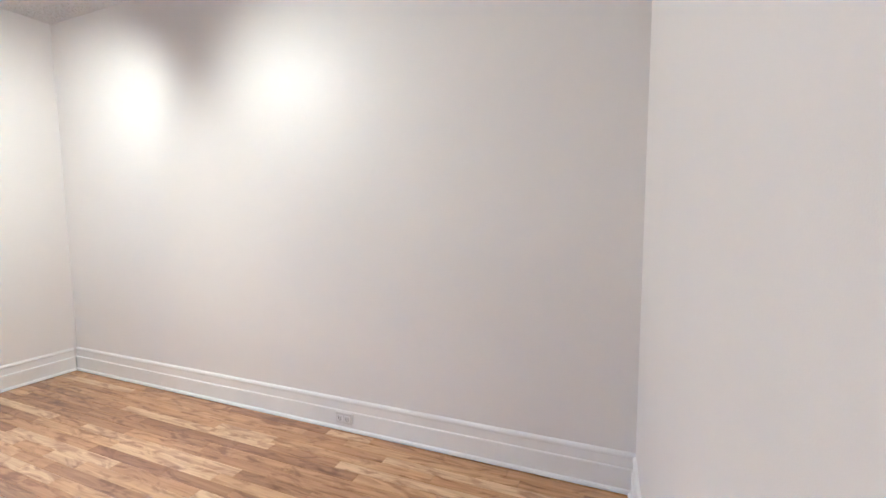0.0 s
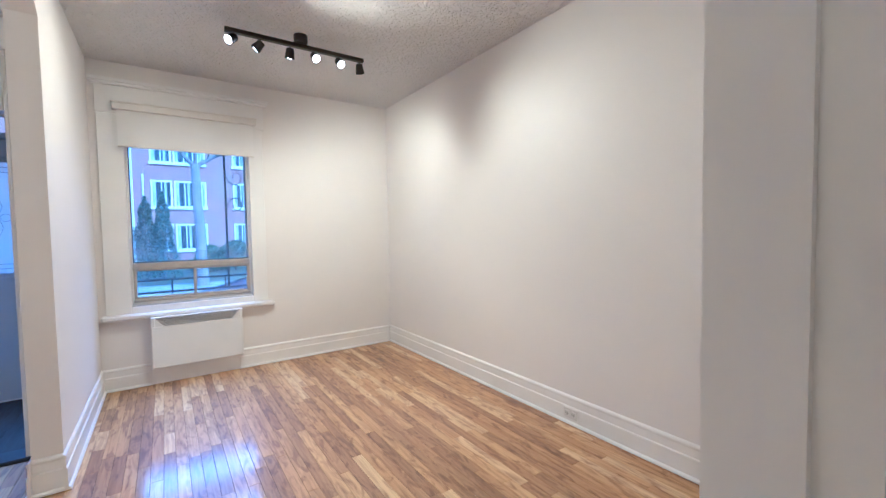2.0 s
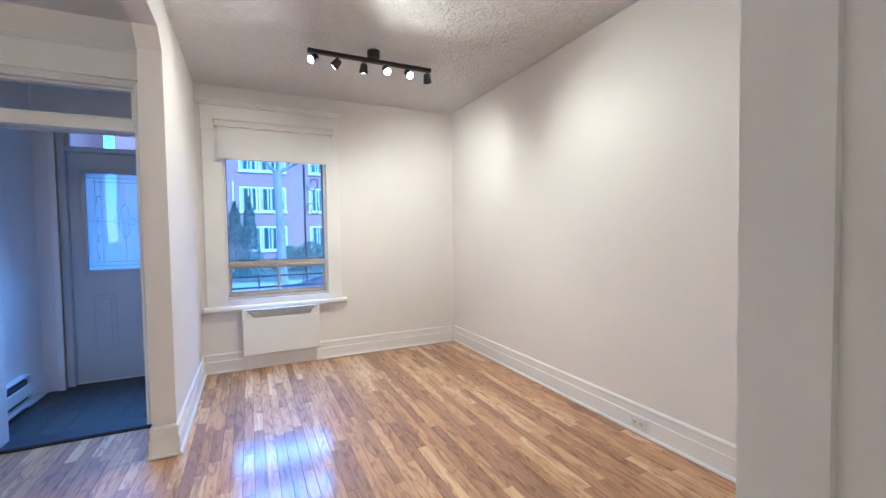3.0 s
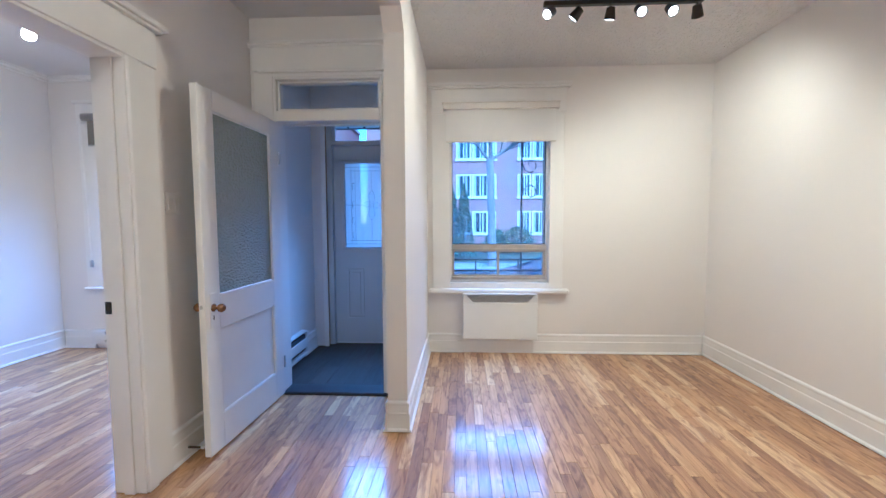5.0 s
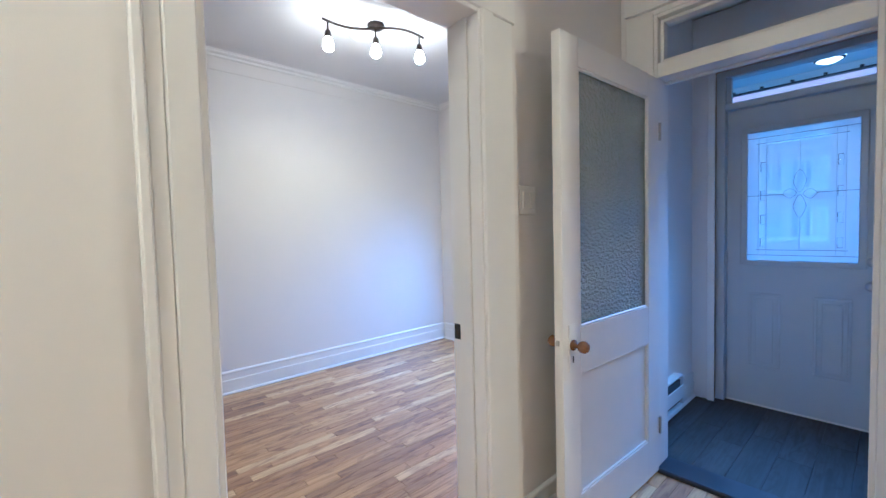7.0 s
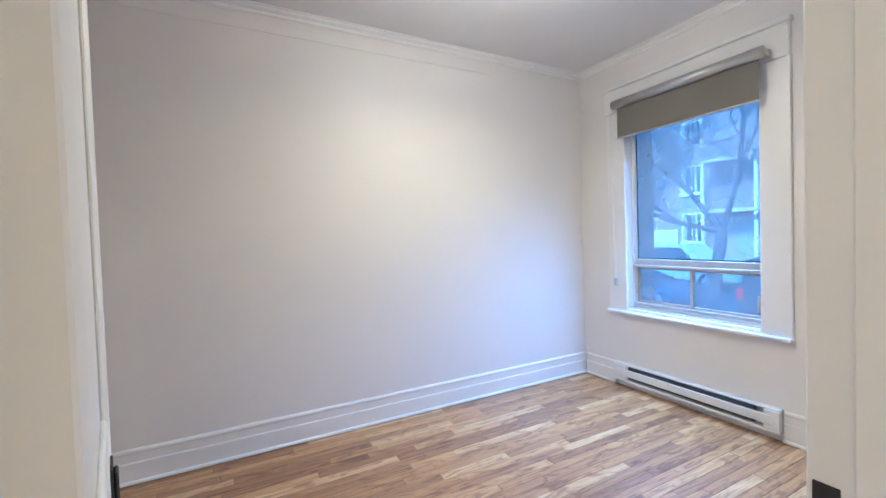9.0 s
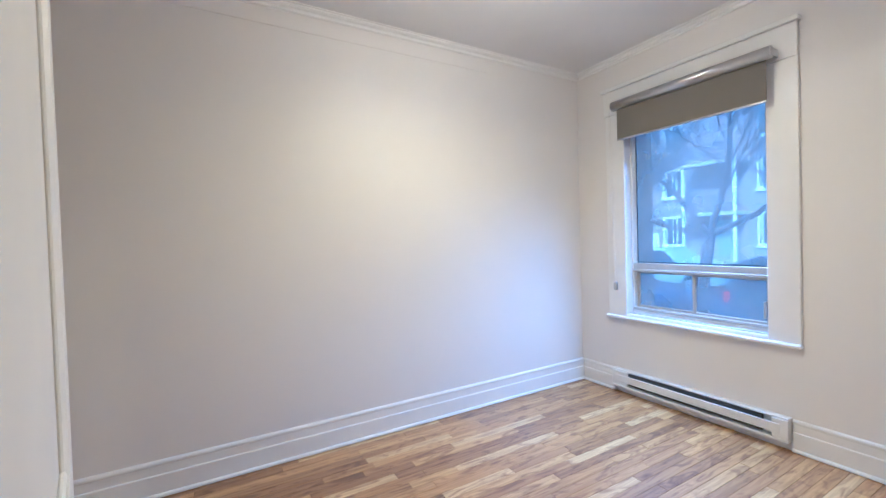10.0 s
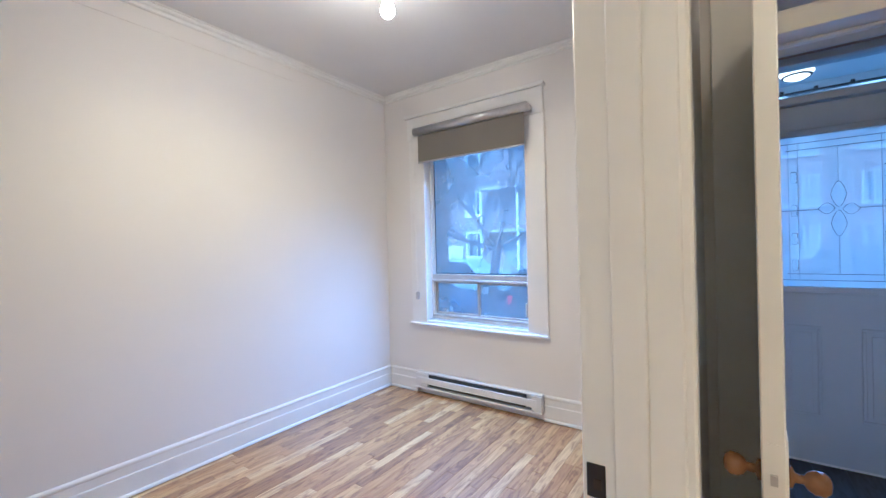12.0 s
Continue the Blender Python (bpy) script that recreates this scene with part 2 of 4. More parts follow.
LEAD = painted("lead_came", (0.045, 0.05, 0.06), 0.45, 30, 0.2, 0.1, 200, 0.5)
ZINC = painted("zinc_came", (0.36, 0.38, 0.41), 0.35, 30, 0.1, 0.1, 200, 0.5)
PANE = clear_glass("clear_pane")
# the next two panes carry glare haze as part of the glass, stronger in the second
STREET_PANE = clear_glass("hazed_pane", 0.10)
GLARE_PANE = clear_glass("glare_pane", 0.28)
LEADED = milky_glass("leaded_glass", 0.36)
BEVELLED = pattern_glass("bevelled_glass", (0.97, 0.99, 1.0), 0.02, 40, 0.004, (1, 1, 1), 1.0)
FIGURED = pattern_glass("figured_glass", (0.72, 0.79, 0.76), 0.07, 34, 0.016, (1.3, 1, 2.2), 0.62)
BULB = emitting("lit_bulb", (1.0, 0.60, 0.26), 2.6)
REFLECTOR = emitting("lit_reflector_bulb", (1.0, 0.60, 0.26), 17)
SPOT_FACE = emitting("lit_spot_lens", (1.0, 0.60, 0.26), 3.5)
VEST_GLOW = emitting("lit_ceiling_shade", (1.0, 0.62, 0.3), 0.22)


FRONT_BRICK = brickwork("front_brick", (0.42, 0.34, 0.29), (0.50, 0.41, 0.36), (0.46, 0.43, 0.40))


# ---- mesh helpers ----
def box(bm, x0, x1, y0, y1, z0, z1, r=0.0, seg=1):
    """A box, with rounded edges where r is given."""
    m = Matrix.Translation(((x0 + x1) / 2, (y0 + y1) / 2, (z0 + z1) / 2)) @ Matrix.Diagonal((abs(x1 - x0), abs(y1 - y0), abs(z1 - z0), 1))
    vs = bmesh.ops.create_cube(bm, size=1.0, matrix=m)["verts"]
    if r:
        bmesh.ops.bevel(bm, geom=list({e for v in vs for e in v.link_edges}), offset=r, segments=seg, affect="EDGES", profile=0.5)


def rod(bm, a, b, r0, r1=None, n=14):
    """A round bar from a to b, tapered from r0 to r1."""
    a, b = Vector(a), Vector(b)
    m = Matrix.Translation((a + b) / 2) @ (b - a).to_track_quat("Z", "Y").to_matrix().to_4x4()
    bmesh.ops.create_cone(bm, cap_ends=True, segments=n, radius1=r0, radius2=r0 if r1 is None else r1, depth=(b - a).length, matrix=m)


def lathe(bm, prof, origin, axis, n=20):
    """Turns a profile of (along, radius) about an axis."""
    q = Vector(axis).to_track_quat("Z", "Y")
    rings = []
    for d, r in prof:
        rings.append([bm.verts.new(Vector(origin) + q @ Vector((r * math.cos(2 * math.pi * i / n), r * math.sin(2 * math.pi * i / n), d))) for i in range(n)])
    for a, b in zip(rings, rings[1:]):
        for i in range(n):
            bm.faces.new((a[i], a[(i + 1) % n], b[(i + 1) % n], b[i]))
    bm.faces.new(rings[0][::-1])
    bm.faces.new(rings[-1])


def moulding(bm, prof, a, b, out):
    """Runs a profile of (depth, height) along a wall from a to b; out points into the room."""
    ends = []
    for p in (a, b):
        ends.append([bm.verts.new((p[0] + out[0] * d, p[1] + out[1] * d, z)) for d, z in prof])
    k = len(prof)
    for i in range(k):
        bm.faces.new((ends[0][i], ends[0][(i + 1) % k], ends[1][(i + 1) % k], ends[1][i]))
    bm.faces.new(ends[0][::-1])
    bm.faces.new(ends[1])


def prism(bm, pts, axis, lo, hi):
    """A flat outline pushed through along axis 'x', 'y' or 'z'."""
    def at(p, v):
        return {"x": (v, p[0], p[1]), "y": (p[0], v, p[1]), "z": (p[0], p[1], v)}[axis]
    a, b = [bm.verts.new(at(p, lo)) for p in pts], [bm.verts.new(at(p, hi)) for p in pts]
    k = len(pts)
    for i in range(k):
        bm.faces.new((a[i], a[(i + 1) % k], b[(i + 1) % k], b[i]))
    bm.faces.new(a[::-1])
    bm.faces.new(b)


def finish(bm, name, material, smooth=False):
    bmesh.ops.recalc_face_normals(bm, faces=bm.faces[:])
    me = bpy.data.meshes.new(name)
    bm.to_mesh(me)
    bm.free()
    me.materials.append(material)
    if smooth:
        me.polygons.foreach_set("use_smooth", [True] * len(me.polygons))
    return me


def part(name, bm, material, parent, label="", smooth=False):
    ob = new(name, finish(bm, name, material, smooth))
    ob.parent = parent
    return tagged(ob, label)


def setting(name, bm, material, label="", category=""):
    return tagged(new(name, finish(bm, name, material)), label, category, kind="structure")


def thing(name, m, label, category, group=""):
    ob = new(name)
    ob.empty_display_size = 0.1
    ob.matrix_world = m
    return tagged(ob, label, category, group)


def quick(fn, *args, **kw):
    bm = bmesh.new()
    fn(bm, *args, **kw)
    return bm


def boxes(*rows, r=0.0):
    bm = bmesh.new()
    for row in rows:
        box(bm, *row, r=r)
    return bm


# ---- the plan ----
FX, OX = -4.13, -4.48            # facade, inner and outer face
NY = 2.052                       # living room's long wall
PY0, PY1, PX = -0.835, -0.71, -2.535   # partition beside the vestibule, and its free end
BX0, BX1, JY = 0.197, 0.312, 0.204      # wall behind the living room, and its doorway's jamb
VX0, VX1 = -3.20, -3.07          # vestibule's inner wall
HY0, HY1 = -2.07, -1.94          # wall between hall and bedroom
SY = -4.64                       # bedroom's far wall
CL, CH = 2.835, 2.845             # ceilings
BDX0, BDX1 = -1.895, -0.985         # bedroom doorway
BACK, HEND, BEND = 3.2, 1.1, 0.4

LW = (-0.48, 0.505, 0.722, 2.36)  # living window: y, y, z, z
BW = (-4.145, -3.155, 0.685, 2.36)
XD = (-1.80, -0.885, 0.0, 2.43)  # front door with its transom


def wall_along_y(bm, x0, x1, y0, y1, z0, z1, holes):
    """A wall with openings, as blocks that butt end to end."""
    y = y0
    for a, b, lo, hi in sorted(holes):
        box(bm, x0, x1, y, a, z0, z1)
        if lo > z0:
            box(bm, x0, x1, a, b, z0, lo)
        box(bm, x0, x1, a, b, hi, z1)
        y = b
    box(bm, x0, x1, y, y1, z0, z1)


bm = bmesh.new()
wall_along_y(bm, OX, -4.29, SY - 0.16, NY + 0.2, -0.8, 3.1, [LW, BW, XD])
setting("wall_west_brick", bm, FRONT_BRICK, "brown brick face of the front wall", "wall")
bm = bmesh.new()
wall_along_y(bm, -4.29, FX, SY - 0.16, NY + 0.2, -0.1, 3.1, [LW, BW, (HY1, PY0, -0.1, CH)])
setting("wall_west", bm, WALL, "white-painted front wall with window and door openings", "wall")
setting("wall_north", boxes((FX, BACK, NY, NY + 0.2, -0.1, 3.1)), WALL, "long plain off-white painted wall", "wall")
bm = bmesh.new()
wall_along_y(bm, BX0, BX1, PY1, NY, 0, CL, [(-0.70, JY, 0, 2.1)])
setting("wall_east", bm, WALL, "white wall with a doorway to the room behind", "wall")
# partition with the cased beam: corners cut at a slant
bm = bmesh.new()
prism(bm, [(-4.285, 0), (PX, 0), (PX, 2.477), (PX + 0.105, 2.58), (BX0 - 0.105, 2.58), (BX0, 2.477), (BX0, CH), (-4.285, CH)], "y", PY0, PY1)
setting("wall_partition", bm, WALL, "white partition ending in a wide opening with slanted upper corners", "wall")
setting("wall_partition_back", boxes((BX0, BACK, PY0, PY1, 0, CH)), WALL, "plain white partition", "wall")
bm = bmesh.new()
wall_along_y(bm, VX0, VX1, HY1, PY0, 0, CH, [(-1.765, -0.945, 0, 2.42)])
setting("wall_vestibule", bm, WALL, "white wall with the vestibule doorway and transom", "wall")
setting("wall_hall", boxes((-4.29, BDX0, HY0, HY1, 0, CH), (BDX1, HEND, HY0, HY1, 0, CH), (BDX0, BDX1, HY0, HY1, 2.12, CH)), WALL,
        "off-white hall wall with the bedroom doorway", "wall")
setting("wall_south", boxes((FX, BEND, SY - 0.16, SY, 0, 3.1)), WALL, "plain off-white bedroom wall", "wall")
setting("wall_bedroom_east", boxes((BEND, BEND + 0.12, SY, HY0, 0, CH)), WALL, "plain white bedroom wall", "wall")
setting("wall_hall_end", boxes((HEND, HEND + 0.12, HY1, PY0, 0, CH)), WALL, "plain white hall end wall", "wall")
setting("wall_back", boxes((BACK, BACK + 0.12, PY1, NY, 0, CL)), WALL, "plain white wall of the back room", "wall")

setting("ceiling_living", boxes((FX, BACK, PY1, NY, CL, CL + 0.12)), STIPPLE, "white textured plaster ceiling", "ceiling")
setting("ceiling_hall", boxes((-4.29, HEND, HY1, PY0, CH, CH + 0.12)), CEIL, "smooth white hall ceiling", "ceiling")
setting("ceiling_bedroom", boxes((FX, BEND, SY, HY0, CH, CH + 0.12)), CEIL, "smooth white bedroom ceiling", "ceiling")
setting("roof_slab", boxes((OX - 0.1, BACK + 0.2, SY - 0.2, NY + 0.25, 3.1, 3.3)), CEIL, "flat slab over the rooms", "slab")
setting("floor_slab", boxes((OX, BACK + 0.2, SY - 0.2, NY + 0.25, -0.2, -0.022)), GAP, "dark wooden subfloor", "subfloor")

# baseboards: flat board, recessed band, rounded cap
BASE = [(0, 0.004), (0.030, 0.004), (0.029, 0.012), (0.024, 0.019), (0.017, 0.022), (0.017, 0.116), (0.015, 0.121), (0.011, 0.123), (0.011, 0.170),
        (0.014, 0.174), (0.0145, 0.184), (0.011, 0.191), (0.004, 0.196), (0, 0.197)]


def baseboard(*runs):
    bm = bmesh.new()
    for a, b, out in runs:
        moulding(bm, BASE, a, b, out)
    return setting("baseboard", bm, TRIM, "tall stepped white-painted wooden baseboard", "baseboard")


T = 0.030
baseboard(((FX, NY), (BX0, NY), (0, -1)))
baseboard(((FX, PY1), (FX, -0.36), (1, 0)))
baseboard(((FX, 0.36), (FX, NY - T), (1, 0)))
baseboard(((FX + T, PY1), (PX + T, PY1), (0, 1)))
baseboard(((PX, PY0), (PX, PY1), (1, 0)))
baseboard(((VX1, PY0), (PX + T, PY0), (0, -1)))
baseboard(((BX0, 0.24), (BX0, NY - T), (-1, 0)))
baseboard(((VX1 + 0.03, HY1), (-2.05, HY1), (0, 1)))
baseboard(((-0.84, HY1), (HEND, HY1), (0, 1)))
baseboard(((-4.27, HY1), (-3.92, HY1), (0, 1)))
baseboard(((FX, SY), (BEND, SY), (0, 1)))
baseboard(((FX, SY + T), (FX, -4.275), (1, 0)))
baseboard(((FX, -3.04), (FX, HY0), (1, 0)))
baseboard(((BX1, NY), (BACK, NY), (0, -1)))
setting("trim_heater_patch", boxes((FX, FX + 0.008, -0.36, 0.36, 0, 0.19, )), TRIM, "plain white board under the convector", "trim")

# cornice and picture bead in the bedroom
CROWN = [(0, CH - 0.060), (0.010, CH - 0.060), (0.015, CH - 0.052), (0.010, CH - 0.044), (0.010, CH - 0.034), (0.024, CH - 0.028), (0.030, CH - 0.018), (0.024, CH - 0.009), (0.034, CH - 0.006), (0.034, CH), (0, CH)]
for a, b, out in (((FX, SY), (BEND, SY), (0, 1)), ((FX, SY + 0.034), (FX, HY0), (1, 0)), ((BEND, HY0), (FX + 0.034, HY0), (0, -1))):
    setting("trim_cornice", quick(moulding, CROWN, a, b, out), TRIM, "narrow double-beaded white cornice", "cornice")
setting("trim_picture_bead", quick(moulding, [(0, 2.682), (0.004, 2.683), (0.004, 2.687), (0, 2.688)], (-3.1, SY), (BEND, SY), (0, 1)), WALL,
        "faint painted-over bead on the bedroom wall", "trim")

# ---- windows ----
def window(name, y0, y1, z0, z1, mid, rail0, rail1, glass):
    """Fixed light above, two sliders below, in a thin aluminium and vinyl frame."""
    w = thing(name, pose(0, 0, 0), "white-framed window, fixed pane above two sliding panes", "window")
    tagged(w, kind="structure")
    a, b = FX - 0.06, FX - 0.13
    part("window_frame", boxes((b, a, y0, y0 + 0.016, z0, z1), (b, a, y1 - 0.016, y1, z0, z1), (b, a, y0 + 0.016, y1 - 0.016, z0, z0 + 0.03),
                               (b, a, y0 + 0.016, y1 - 0.016, z1 - 0.03, z1), r=0.003), SASH, w)
    part("meeting_rail", boxes((b - 0.004, a + 0.006, y0 + 0.014, y1 - 0.014, rail0 + 0.012, rail1), (b, a + 0.014, y0 + 0.012, y1 - 0.012, rail0 - 0.008, rail0 + 0.012), r=0.003), ALU, w, "beige aluminium rail")
    part("track", boxes((b, a + 0.012, y0 + 0.014, y1 - 0.014, z0 + 0.028, z0 + 0.05), r=0.003), ALU, w, "beige aluminium track")
    # added strip: its duller colour gives the white bottom reveal its shade
    part("reveal_cover", boxes((a, FX - 0.003, y0 + 0.003, y1 - 0.003, z0 + 0.001, z0 + 0.007), r=0.002), ALU, w, "beige strip added to dim the bottom reveal")
    part("gasket", boxes((b + 0.012, b + 0.02, y0 + 0.014, y0 + 0.022, rail1, z1 - 0.02), (b + 0.012, b + 0.02, y1 - 0.022, y1 - 0.014, rail1, z1 - 0.02),
                         (b + 0.012, b + 0.02, y0 + 0.022, y1 - 0.022, rail1, rail1 + 0.008)), GASKET, w)
    for s0, s1, dx in ((y0 + 0.016, mid + 0.012, 0.0), (mid - 0.012, y1 - 0.016, 0.026)):
        x0, x1, lo, hi = b + 0.012 + dx, b + 0.034 + dx, z0 + 0.048, rail0 - 0.006
        s = part("sliding_sash", boxes((x0, x1, s0, s0 + 0.024, lo, hi), (x0, x1, s1 - 0.024, s1, lo, hi), (x0, x1, s0 + 0.024, s1 - 0.024, lo, lo + 0.02),
                                       (x0, x1, s0 + 0.024, s1 - 0.024, hi - 0.02, hi), r=0.003), ALU, w, "slim aluminium sash")
        g = part("pane", boxes((x0 + 0.008, x0 + 0.012, s0 + 0.02, s1 - 0.02, lo + 0.015, hi - 0.015)), glass, s)
        g.visible_shadow = False
    part("latch", boxes((b + 0.06, b + 0.085, y1 - 0.05, y1 - 0.035, z0 + 0.09, z0 + 0.2), r=0.003), ALU, w)
    g = part("pane", boxes((b + 0.014, b + 0.018, y0 + 0.012, y1 - 0.012, rail1 - 0.01, z1 - 0.02)), glass, w)
    g.visible_shadow = False
    return w


window("window_1", *LW, 0.01, 1.052, 1.102, STREET_PANE)
window("window_2", *BW, -3.65, 1.045, 1.105, GLARE_PANE)

# casings
C0, C1 = FX, FX + 0.022
setting("trim_window_casing", boxes((C0, C1, -0.66, LW[0], 0.665, 2.40), (C0, C1, LW[1], 0.64, 0.665, 2.40), (C0, C1, LW[0], LW[1], 0.665, LW[2]),
        (C0, C1 + 0.003, -0.665, 0.655, 2.40, 2.635), (C0, C1 + 0.03, -0.69, 0.69, 2.635, 2.655), (C0, C1 + 0.045, -0.70, 0.70, 2.655, 2.685), (C0, C1, LW[0], LW[1], LW[3], 2.40), r=0.004), TRIM,
        "white-painted wooden window casing with a capped head", "casing")
setting("trim_window_sill", boxes((C0, FX + 0.075, -0.69, 0.70, 0.618, 0.665), r=0.012), TRIM, "thick white wooden window sill", "window sill")
setting("trim_bedroom_casing", boxes((C0, C1, -4.32, BW[0], 0.66, 2.36), (C0, C1, BW[1], -2.99, 0.66, 2.36), (C0, C1, BW[0], BW[1], 0.66, BW[2]), (C0, C1, BW[0], BW[1], 2.34, 2.36),
        (C0, C1 + 0.004, -4.335, -2.995, 2.36, 2.56), (C0, C1 + 0.028, -4.35, -2.98, 2.56, 2.59), r=0.004), TRIM, "flat white-painted wooden window casing", "casing")
setting("trim_bedroom_sill", boxes((C0, FX + 0.05, -4.335, -2.985, 0.636, 0.66), r=0.006), TRIM, "thin white wooden window sill", "window sill")


def roller_blind(x, y0, y1, top, drum, bottom, fabric, tube, label, fascia):
    b = thing("roller_blind", pose(x, (y0 + y1) / 2, top), label, "blind")
    h = (y1 - y0) / 2
    if fascia:
        part("tube", quick(rod, (0, -h, -drum / 2), (0, h, -drum / 2), drum / 2, n=24), tube, b, "brushed metal tube", True)
        part("bracket", boxes((-0.078, 0.028, h, h + 0.006, -drum * 0.8, -drum * 0.2), r=0.002), tube, b)
        part("bracket", boxes((-0.078, 0.028, -h - 0.006, -h, -drum * 0.8, -drum * 0.2), r=0.002), tube, b)
    else:
        part("headrail", boxes((-0.045, 0.02, -h, h, -drum, -0.012), (-0.045, 0.026, -h - 0.008, h + 0.008, -0.012, 0), r=0.005), tube, b, "beige-white headrail")
    z = bottom - top
    part("fabric", boxes((-0.012, -0.010, -h + 0.03, h - 0.03, z + 0.012, -drum * 0.6)), fabric, b)
    part("bottom_bar", boxes((-0.018, -0.004, -h + 0.028, h - 0.028, z, z + 0.014), r=0.004), tube, b)
    return b


roller_blind(-4.05, -0.545, 0.575, 2.488, 0.065, 2.11, WHITE_BLIND, BAR, "white roller blind drawn a little way down the window", False)
gb = roller_blind(-4.03, -4.185, -3.09, 2.44, 0.075, 2.115, GREY_BLIND, STEEL, "grey roller blind with a metal tube, partly lowered", True)
bm = bmesh.new()
for dy in (-0.006, 0.006):
    rod(bm, (0.01, -0.575 + dy, -0.05), (-0.03, -0.575 + dy, -1.50), 0.0016, n=6)
part("chain", bm, PLASTIC, gb, "thin white bead chain")
part("chain_weight", boxes((-0.045, -0.015, -0.59, -0.56, -1.56, -1.49), r=0.006), STEEL, gb, "small grey chain holder")

# ---- heaters ----
cv = thing("convector_heater", pose(FX, 0.018, 0.16), "white wall convector heater with a grille along its top edge", "heater")
G0, G1 = 0.376, 0.450
part("body", boxes((0.022, 0.10, -0.368, 0.368, 0.004, G0), (0.022, 0.10, -0.368, -0.338, G0, 0.462), (0.022, 0.10, 0.338, 0.368, G0, 0.462), (0.022, 0.04, -0.338, 0.338, G0, 0.462),
                   (0.04, 0.10, -0.338, 0.338, G1, 0.462), r=0.004), HEATER, cv)
part("grille_back", boxes((0.04, 0.080, -0.338, 0.338, G0 - 0.001, G1 + 0.001)), SLOT, cv)
for s in (-1, 1):
    part("grille_corner", quick(prism, [(s * 0.339, G0 - 0.001), (s * 0.268, G0 - 0.001), (s * 0.339, G1 + 0.001)], "x", 0.084, 0.0997), HEATER, cv)
for i in range(6):
    z = G0 + 0.009 + i * 0.0112
    part("slat", boxes((0.082, 0.0975, -0.338, 0.338, z, z + 0.0026)), HEATER, cv)
rib = finish(boxes((0.082, 0.0968, 0, 0.0022, 0.0026, 0.0112)), "rib", HEATER)
for i in range(6):
    for k in range(24):
        y = -0.33 + k * 0.0275 + (i % 2) * 0.0137
        if abs(y) < 0.262 + 0.0105 * (i + 1):
            o = new("rib", rib)
            o.parent = cv
            o.location = (0, y, G0 + 0.009 + i * 0.0112 - 0.0112)
part("mount", boxes((0.0, 0.022, -0.3, 0.3, 0.05, 0.42)), HEATER, cv)


def baseboard_heater(m, length, height, label):
    """A low convector: back plate, slotted front, end caps."""
    h = thing("baseboard_heater", m, label, "heater")
    e = 0.14 if length > 0.9 else 0.03
    part("back_plate", boxes((0, length, 0, 0.012, 0, height), r=0.002), HEATER, h)
    part("top", boxes((0, length, 0.012, 0.055, height - 0.012, height), r=0.003), HEATER, h)
    part("front_panel", boxes((e * 0.3, length - e * 0.3, 0.055, 0.066, height * 0.33, height * 0.72), r=0.003), HEATER, h)
    part("lower_lip", boxes((0, length, 0.012, 0.062, 0, height * 0.13), r=0.003), HEATER, h)
    part("element", boxes((e, length - e, 0.02, 0.045, height * 0.2, height * 0.86)), SLOT, h)
    part("end_cap", boxes((0, e * 0.6, 0.012, 0.063, height * 0.13, height - 0.012), r=0.003), HEATER, h)
    part("end_cap", boxes((length - e, length, 0.012, 0.063, height * 0.13, height - 0.012), r=0.003), HEATER, h)
    return h


baseboard_heater(pose(FX, -3.045, 0.055, 0, 0, -90), 1.225, 0.15, "long low white electric baseboard heater under the window")
baseboard_heater(pose(-3.90, HY1, 0.045, 0, 0, 0), 0.68, 0.235, "white electric baseboard heater in the vestibule")

# ---- vestibule: front door, inner transom, glazed door ----
setting("trim_front_door_frame", boxes((-4.46, -4.33, XD[0], -1.745, 0, 2.43), (-4.46, -4.33, -0.925, XD[1], 0, 2.43), (-4.46, -4.33, -1.745, -0.925, 2.385, 2.43),
        (-4.46, -4.33, -1.745, -0.925, 2.150, 2.195), r=0.004), EXTDOOR, "pale grey front door frame with a transom bar", "door frame")
setting("wall_vestibule_front", boxes((-4.29, -4.27, HY1, XD[0], 0, CH), (-4.29, -4.27, XD[1], PY0, 0, CH), (-4.29, -4.27, XD[0], XD[1], 2.43, CH)), WALL, "white plaster round the front door", "wall")
setting("trim_front_door_casing", boxes((-4.27, -4.252, -1.835, XD[0] + 0.01, 0, 2.47), (-4.27, -4.252, XD[1] - 0.01, PY0, 0, 2.47), (-4.27, -4.252, XD[0] + 0.01, XD[1] - 0.01, 2.42, 2.47), r=0.004), TRIM,
        "white casing round the front door", "casing")
tw = tagged(thing("window_3", pose(0, 0, 0), "clear transom window over the front door", "window"), kind="structure")
g = part("pane", boxes((-4.385, -4.380, -1.75, -0.92, 2.19, 2.39)), PANE, tw)
g.visible_shadow = False
part("frame", boxes((-4.40, -4.365, -1.745, -1.715, 2.195, 2.385), (-4.40, -4.365, -0.955, -0.925, 2.195, 2.385), r=0.003), EXTDOOR, tw)

